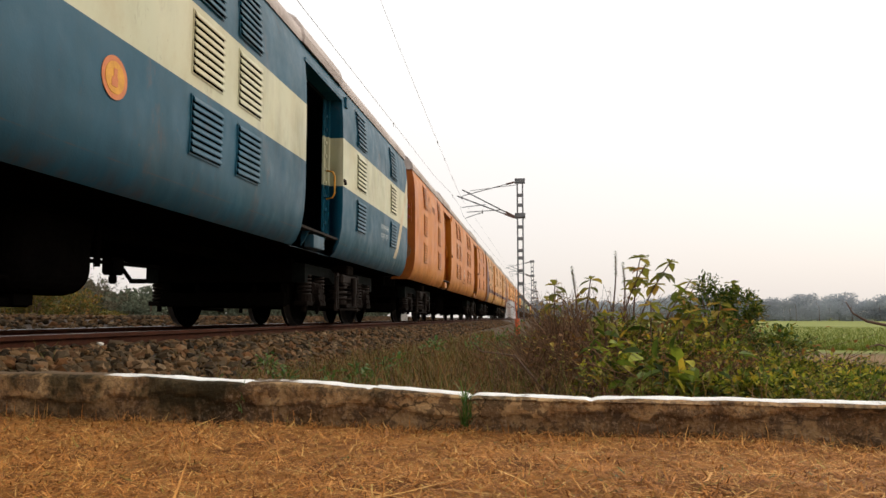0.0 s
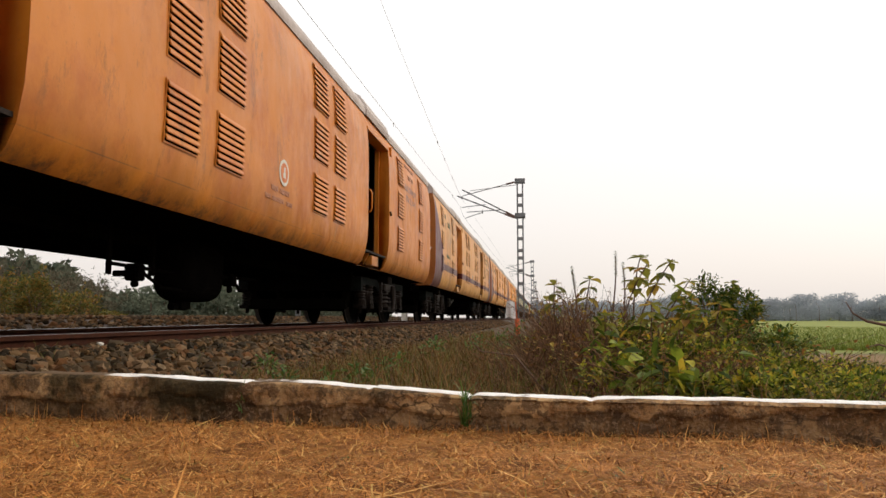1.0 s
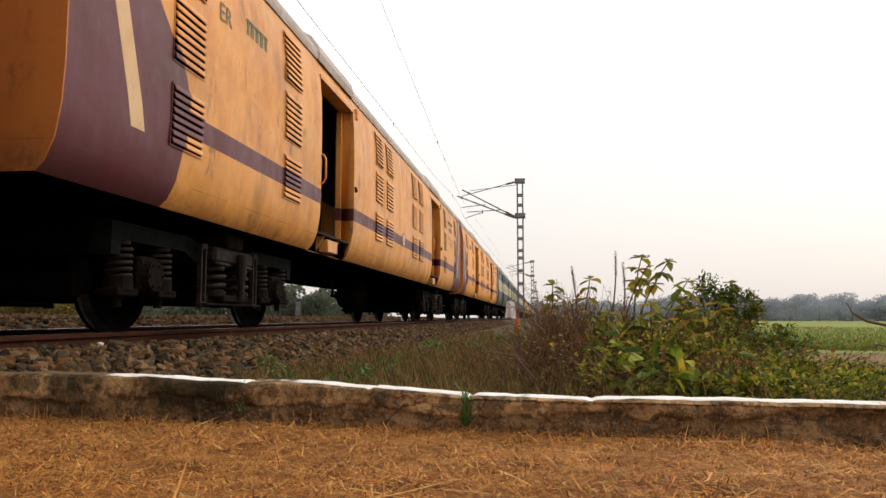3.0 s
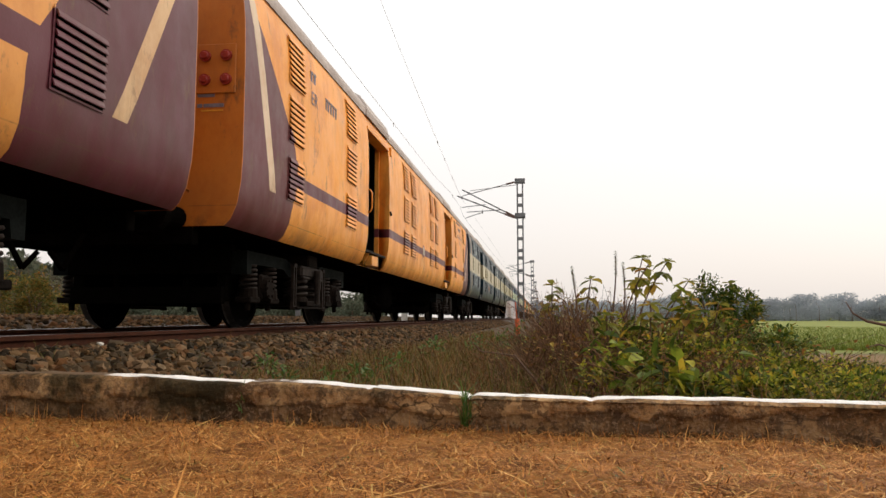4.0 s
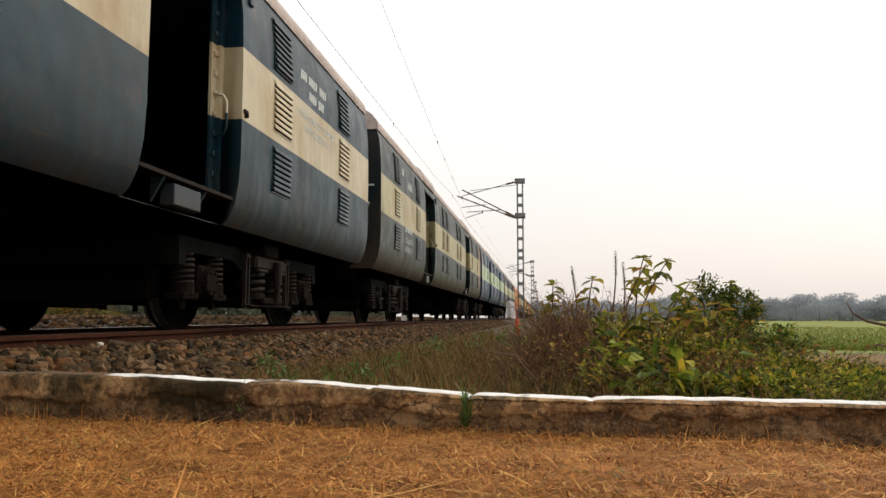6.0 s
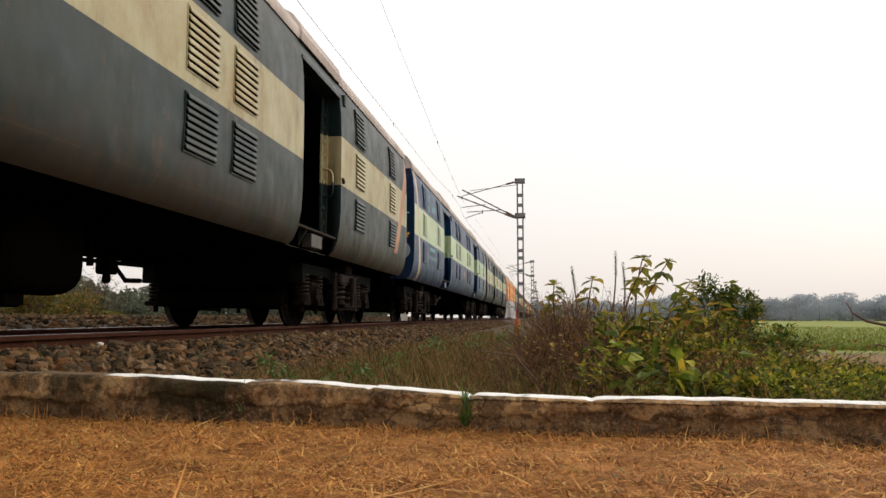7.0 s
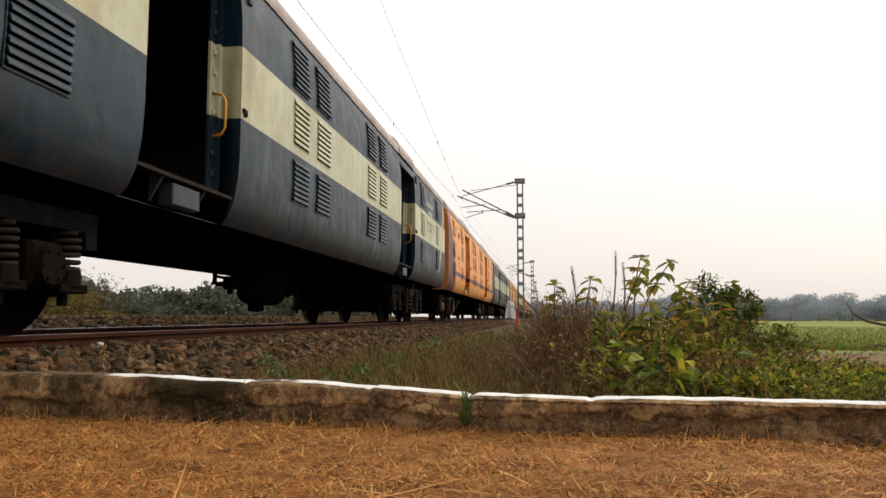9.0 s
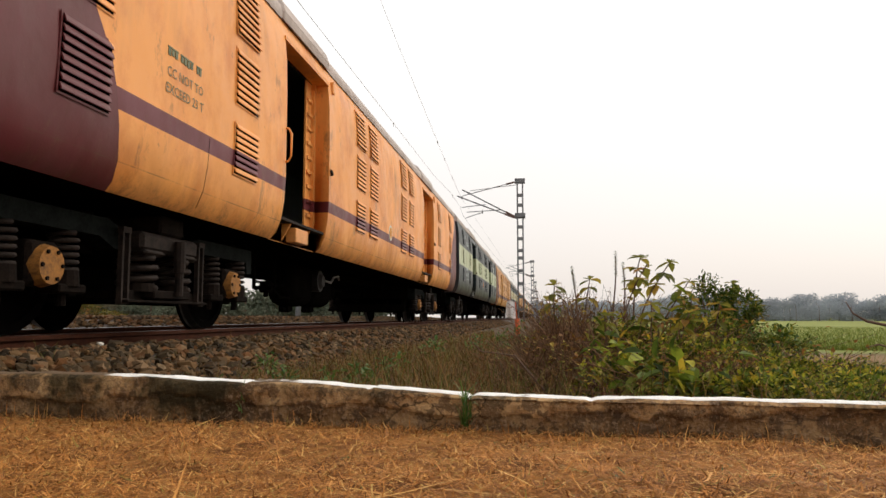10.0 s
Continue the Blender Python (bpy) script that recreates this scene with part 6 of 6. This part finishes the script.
for i, (b, d, h, lean, heads) in enumerate((
        (1.3, 5.2, 0.60, -0.02, 7), (3.5, 5.1, 0.64, 0.02, 7), (5.5, 5.0, 0.77, 0.0, "spike"), (6.0, 5.0, 0.70, 0.02, "spike"), (2.6, 4.9, 0.67, 0.0, "spike"),
        (6.5, 4.9, 0.77, 0.13, 9), (5.6, 4.7, 0.69, 0.21, 8), (6.8, 5.1, 0.75, 0.25, 9), (8.2, 5.2, 0.62, 0.25, 8), (8.9, 5.4, 0.58, 0.24, 6), (10.2, 5.1, 0.50, 0.10, 7),
        (13.9, 5.6, 0.62, 0.03, 6), (10.0, 4.3, 0.40, 0.10, 8), (5.6, 4.2, 0.38, -0.06, 8), (8.4, 4.3, 0.45, -0.04, 9), (12.0, 4.9, 0.46, 0.08, 7), (0.5, 5.4, 0.5, 0.0, 5))):
    build_weed(b, d, h, lean, heads, i + 1)
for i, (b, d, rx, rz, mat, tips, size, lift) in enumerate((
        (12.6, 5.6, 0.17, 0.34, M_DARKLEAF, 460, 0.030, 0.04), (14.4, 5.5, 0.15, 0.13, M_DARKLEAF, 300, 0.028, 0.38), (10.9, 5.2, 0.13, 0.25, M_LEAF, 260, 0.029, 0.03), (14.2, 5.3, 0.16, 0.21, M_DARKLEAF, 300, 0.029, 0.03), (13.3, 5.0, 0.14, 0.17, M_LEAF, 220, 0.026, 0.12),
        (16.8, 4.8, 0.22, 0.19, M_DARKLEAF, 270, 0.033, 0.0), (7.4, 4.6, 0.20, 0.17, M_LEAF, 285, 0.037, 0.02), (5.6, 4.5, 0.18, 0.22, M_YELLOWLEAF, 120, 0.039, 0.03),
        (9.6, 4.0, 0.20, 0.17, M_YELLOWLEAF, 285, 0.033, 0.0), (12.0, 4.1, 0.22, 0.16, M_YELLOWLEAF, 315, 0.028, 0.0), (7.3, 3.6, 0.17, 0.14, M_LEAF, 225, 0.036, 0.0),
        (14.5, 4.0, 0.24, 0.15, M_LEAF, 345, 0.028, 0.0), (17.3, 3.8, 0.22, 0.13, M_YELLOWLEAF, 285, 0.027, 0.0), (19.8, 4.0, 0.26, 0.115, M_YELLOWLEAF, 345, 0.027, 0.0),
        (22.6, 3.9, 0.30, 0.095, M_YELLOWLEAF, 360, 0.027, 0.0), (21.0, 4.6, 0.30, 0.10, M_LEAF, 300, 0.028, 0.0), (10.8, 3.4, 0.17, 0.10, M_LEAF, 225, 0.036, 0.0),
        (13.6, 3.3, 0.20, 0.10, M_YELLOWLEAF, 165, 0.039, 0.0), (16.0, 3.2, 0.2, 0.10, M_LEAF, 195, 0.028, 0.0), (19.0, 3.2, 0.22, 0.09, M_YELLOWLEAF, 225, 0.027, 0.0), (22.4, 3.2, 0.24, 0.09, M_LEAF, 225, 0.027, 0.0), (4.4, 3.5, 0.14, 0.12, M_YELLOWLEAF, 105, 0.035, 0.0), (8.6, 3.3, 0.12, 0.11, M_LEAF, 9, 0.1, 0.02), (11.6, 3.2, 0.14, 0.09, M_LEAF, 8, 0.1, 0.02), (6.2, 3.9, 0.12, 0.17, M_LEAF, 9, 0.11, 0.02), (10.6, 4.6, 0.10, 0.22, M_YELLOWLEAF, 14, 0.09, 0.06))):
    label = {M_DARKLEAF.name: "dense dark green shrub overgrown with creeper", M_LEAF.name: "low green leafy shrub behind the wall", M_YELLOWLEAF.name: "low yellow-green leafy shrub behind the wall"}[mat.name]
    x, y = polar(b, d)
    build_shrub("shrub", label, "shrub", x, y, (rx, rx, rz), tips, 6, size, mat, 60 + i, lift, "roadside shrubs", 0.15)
# small weeds in the ballast, at its edge and in the wall's crack
for i, (b, d, rz, size) in enumerate(((-21.0, 5.6, 0.07, 0.05), (-19.8, 4.3, 0.06, 0.045), (-24.3, 3.4, 0.05, 0.045), (-14.0, 4.2, 0.07, 0.05), (-11.5, 5.5, 0.08, 0.05), (-8.5, 7.5, 0.10, 0.06), (-16.6, 4.0, 0.05, 0.04), (-38.0, 3.15, 0.05, 0.035), (-3.2, 9.5, 0.13, 0.06), (-5.0, 8.2, 0.10, 0.05), (-1.6, 11.0, 0.16, 0.06))):
    x, y = polar(b, d)
    shrub = build_shrub("green_weed", "small fresh green weed growing among the stones", "weed", x, y, (rz * 0.9, rz * 0.9, rz), 14, 5, size, M_FRESH, 90 + i, 0.02, "green weeds")
    shrub.location.z = max(bed_z(x), ground_z(x, y))


def build_crack_grass():
    g = np.random.default_rng(9)
    soup = Soup()
    for s, n in ((1.652, 60), (0.95, 5), (2.75, 5)):
        p = WALL_A + WALL_DIR * s + WALL_OUT * 0.012
        base = np.column_stack([p.x + g.normal(0, 0.006, n), p.y + g.normal(0, 0.004, n), 0.01 + 0.09 * g.random(n)])
        add_blades(soup, base, g.random(n) * 6.283, 0.5 * g.random(n), 0.03 + 0.06 * g.random(n), 0.003 + 0.002 * g.random(n), np.abs(g.normal(0.5, 0.4, n)))
    ob = put("crack_grass", soup.mesh("crack_grass"), M_FRESH)
    tagged(ob, "green grass tuft growing from the wall's crack", "grass", "", "stuff")


build_crack_grass()


def build_bare_twig(name, pts, r0):
    n = len(pts)
    ob = put(name, tube_mesh(name, pts, [r0 * (1 - 0.75 * i / (n - 1)) for i in range(n)], 5), M_TWIG)
    tagged(ob, "thin bare brown twig bending above the grass", "twig", "bare twigs")


def bent(b0, d, rise):
    """Points of a bent twig from steps of bearing and height."""
    pts = []
    for b, z in rise:
        x, y = polar(b0 + b, d)
        pts.append((x, y, z))
    return pts


build_bare_twig("bare_twig", bent(0, 3.6, ((0.2, -0.02), (-0.9, 0.06), (-2.0, 0.145), (-3.2, 0.155), (-4.6, 0.165), (-5.5, 0.22), (-5.3, 0.31))), 0.006)
build_bare_twig("bare_twig", bent(0, 3.2, ((24.6, 0.29), (23.6, 0.30), (22.4, 0.315), (21.6, 0.345), (21.2, 0.39))), 0.008)
build_bare_twig("bare_twig", bent(0, 3.2, ((25.0, 0.22), (23.8, 0.215), (23.0, 0.23), (22.2, 0.215))), 0.007)
build_bare_twig("bare_twig", bent(0, 3.1, ((22.6, -0.05), (22.9, 0.06), (23.6, 0.13), (24.4, 0.17))), 0.004)


# ---- trees beyond the line and round the fields ----
for i, (b, d, rx, rz, tips, size) in enumerate(((-38.6, 27, 1.5, 1.1, 900, 0.11), (-36.6, 26, 0.6, 1.1, 600, 0.10), (-33.9, 25, 0.7, 0.75, 520, 0.10), (-31.8, 25.5, 0.6, 0.4, 300, 0.10), (-41, 28, 1.5, 1.3, 600, 0.12), (-44, 29, 2.0, 1.3, 600, 0.12))):
    x, y = polar(b, d)
    build_shrub("thicket_tree", "yellowing green thicket beyond the far track bed", "tree", x, y, (rx, rx, rz), tips, 6, size, M_MIDLEAF, 130 + i, 0.0, "thicket trees", 0.1)
for i, (b, d, rx, rz) in enumerate(((-35.5, 42, 1.9, 1.75), (-33.5, 44, 2.0, 1.7), (-38.8, 46, 3.0, 2.2), (-42, 46, 3.0, 2.0))):
    x, y = polar(b, d)
    build_shrub("bare_tree", "half-bare greyish brown tree beyond the line", "tree", x, y, (rx, rx, rz), 900, 5, 0.11, M_GREYLEAF, 150 + i, 0.2, "bare trees")


def build_woods():
    """Distant belts of trees: trunk and uneven crown of many leaf clumps each."""
    r = random.Random(77)
    soup, hedge, wood = Soup(), Soup(), Soup()
    gw = np.random.default_rng(78)

    def tree(x, y, h, w):
        z0 = ground_z(x, y)
        wood.piece([(x - 0.15, y, z0), (x + 0.15, y, z0), (x + 0.08, y, z0 + h * 0.7), (x - 0.08, y, z0 + h * 0.7), (x, y + 0.2, z0)], [(0, 1, 2, 3), (1, 4, 2), (4, 0, 3)])
        for lobe in range(6):
            c = np.array([x + r.gauss(0, w * 0.33), y + r.gauss(0, w * 0.3), z0 + h * (0.14, 0.24, 0.38, 0.52, 0.66, 0.80)[lobe]])
            n = 120 if x < -12 else 240
            u = gw.normal(size=(n, 3))
            u /= np.linalg.norm(u, axis=1)[:, None]
            p = c + u * np.array([w * 0.40, w * 0.40, h * 0.19]) * gw.uniform(0.5, 1.08, (n, 1))
            p[:, 2] = np.maximum(p[:, 2], z0 + 0.1)
            a = gw.normal(size=(n, 3))
            a /= np.linalg.norm(a, axis=1)[:, None]
            b = np.cross(a, u + 0.3 * gw.normal(size=(n, 3)))
            b /= np.linalg.norm(b, axis=1)[:, None] + 1e-6
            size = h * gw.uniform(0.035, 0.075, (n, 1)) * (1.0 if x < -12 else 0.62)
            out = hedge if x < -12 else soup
            o = len(out.v)
            q = np.stack([p - a * size, p + b * size * 0.6, p + a * size, p - b * size * 0.6], 1).reshape(-1, 3)
            out.v.extend(map(tuple, q.tolist()))
            out.f.extend((o + 4 * k, o + 4 * k + 1, o + 4 * k + 2, o + 4 * k + 3) for k in range(n))
    for i in range(75):
        x, y = polar(8 + 26 * (i + r.random()) / 75, r.uniform(255, 330))
        tree(x, y, r.uniform(7.0, 10.5), r.uniform(7, 10))
    for i in range(40):
        x, y = polar(-2 + 12 * (i + r.random()) / 40, r.uniform(330, 420))
        tree(x, y, r.uniform(7, 10), r.uniform(8, 11))
    for i in range(70):
        x, y = polar(-46 + 34 * (i + r.random()) / 70, r.uniform(105, 150))
        far = 1.0 if x > -70 else 1.25
        tree(x, y, r.uniform(4.2, 6.6) * far, r.uniform(4, 6.5))
    for i in range(26):
        x, y = polar(-48 + 14 * (i + r.random()) / 26, r.uniform(75, 100))
        tree(x, y, r.uniform(5.5, 7.5), r.uniform(4, 6))
    ob = put("woods_beyond", hedge.mesh("woods_beyond"), M_HEDGELEAF)
    tagged(ob, "dull green belt of trees beyond the railway line", "woods", "", "stuff")
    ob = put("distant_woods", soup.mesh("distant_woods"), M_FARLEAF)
    tagged(ob, "belt of trees round the fields, haze painted into pale blue-grey leaves", "woods", "", "stuff")
    ob = put("distant_trunks", wood.mesh("distant_trunks"), M_TWIG)
    tagged(ob, "dim trunks of the distant trees", "woods", "", "stuff")


build_woods()


# ---- a white sheet on an orange marker post beside the line ----
def build_marker():
    x, y = polar(-1.95, 18.6)
    post = new("marker_post")
    tagged(post, "orange marker post with a white plastic sheet tied on", "marker post")
    z0 = ground_z(x, y)
    post.matrix_basis = pose(x, y, z0 + 0.04)
    put("post", cyl_mesh("post", ((0.06, 0, -0.05), (0.045, 0, 0.36), 0.062), ((0.045, 0, 0.3), (0.0, 0, 0.78), 0.012), seg=8), M_ORANGEPLASTIC, post)
    v, f = [], []
    for j in range(8):
        for i in range(9):
            u, w = i / 8, j / 7
            v.append((-0.26 + (0.27 - 0.10 * (1 - w) * 0.4 * (1 - u)) * u + 0.04 * w * (1 - u), 0.03 * math.sin(7 * u + 2 * w), 0.36 + 0.42 * w + 0.03 * math.sin(4 * u)))
    for j in range(7):
        for i in range(8):
            f.append((j * 9 + i, j * 9 + i + 1, (j + 1) * 9 + i + 1, (j + 1) * 9 + i))
    n = len(v)
    v += [(a, b + 0.006, c) for a, b, c in v]
    f += [tuple(reversed([k + n for k in q])) for q in f]
    put("sheet", mesh_from("sheet", v, f, True), M_SHEET, post, None, "crumpled white plastic sheet")


build_marker()


def build_pebble(name, label, x, y, z, r):
    me = mesh_from(name, [tuple(p * r) for p in stone_shapes(3)[1][0]], stone_shapes(3)[1][1], True)
    tagged(put(name, me, M_PALEPAINT, None, pose(x, y, z, 20, 10, 40)), label, "stone", "pale stones")


build_pebble("pale_pebble", "small white pebble lying in the straw", -0.62, 1.235, 0.012, 0.008)
build_pebble("pale_stone", "single whitish stone on the ballast shoulder", -3.25, 5.1, RAIL_Z - 0.075, 0.03)


def build_post(name, label, bearing, dist, z0, z1, w, mat):
    x, y = polar(bearing, dist)
    bm = bmesh.new()
    add_box(bm, -w / 2, w / 2, -w / 2, w / 2, z0 - 0.3, z1, 0.02)
    tagged(put(name, mesh_bm(name, bm), mat, None, pose(x, y, 0)), label, "post")


build_post("kilometre_post", "small white-painted post beyond the far track bed", -10.58, 38.0, 0.3, 0.68, 0.28, M_PALEPAINT)
build_post("concrete_post", "short grey concrete post beyond the far track bed", -18.75, 30.0, 0.3, 0.95, 0.17, M_MAST)


build_ballast()


def motions():
    """The train runs past towards -y; every wheelset rolls."""
    rows = [(t, FRONT0 + shift(t)) for t in KEY_T]
    for i, van in enumerate(VANS):
        walk(van, [(t, pose(TRACK_X, y + VAN_PITCH * i, RAIL_Z)) for t, y in rows])
    for w, y, k in WHEELS:
        seq = []
        for j in range(301):
            t = j / 30
            ang = shift(t) / 0.4575
            seq.append((t, Matrix.Translation((0, y, 0.4575)) @ Matrix.Rotation(ang + k, 4, "X")))
        walk(w, seq)
    for weed, k in WEEDS:
        m = weed.matrix_basis.copy()
        walk(weed, [(t, m @ pose(0, 0, 0, 0.5 * math.sin(0.9 * t + k), 0.8 * math.sin(0.7 * t + 1.7 * k), 0)) for t in range(11)])


# leading end of the first van at the start, and how far the train has run since
FRONT0 = -6.00 - 0.37
RUN = [(0.0, 0.00), (0.5, 9.19), (1.0, 19.10), (1.5, 28.25), (2.0, 38.11), (2.5, 47.35), (4.0, 76.40), (4.5, 86.34), (5.0, 95.51), (5.5, 105.45), (7.0, 133.88), (7.5, 143.87), (8.0, 153.15), (8.5, 163.09), (9.0, 172.35), (9.5, 182.36), (10.0, 191.77)]
KEY_T = [t for t, _ in RUN]


def shift(t):
    for (t0, a), (t1, b) in zip(RUN, RUN[1:]):
        if t <= t1 + 1e-9:
            return -(a + (b - a) * (t - t0) / (t1 - t0))
    return -RUN[-1][1]


motions()
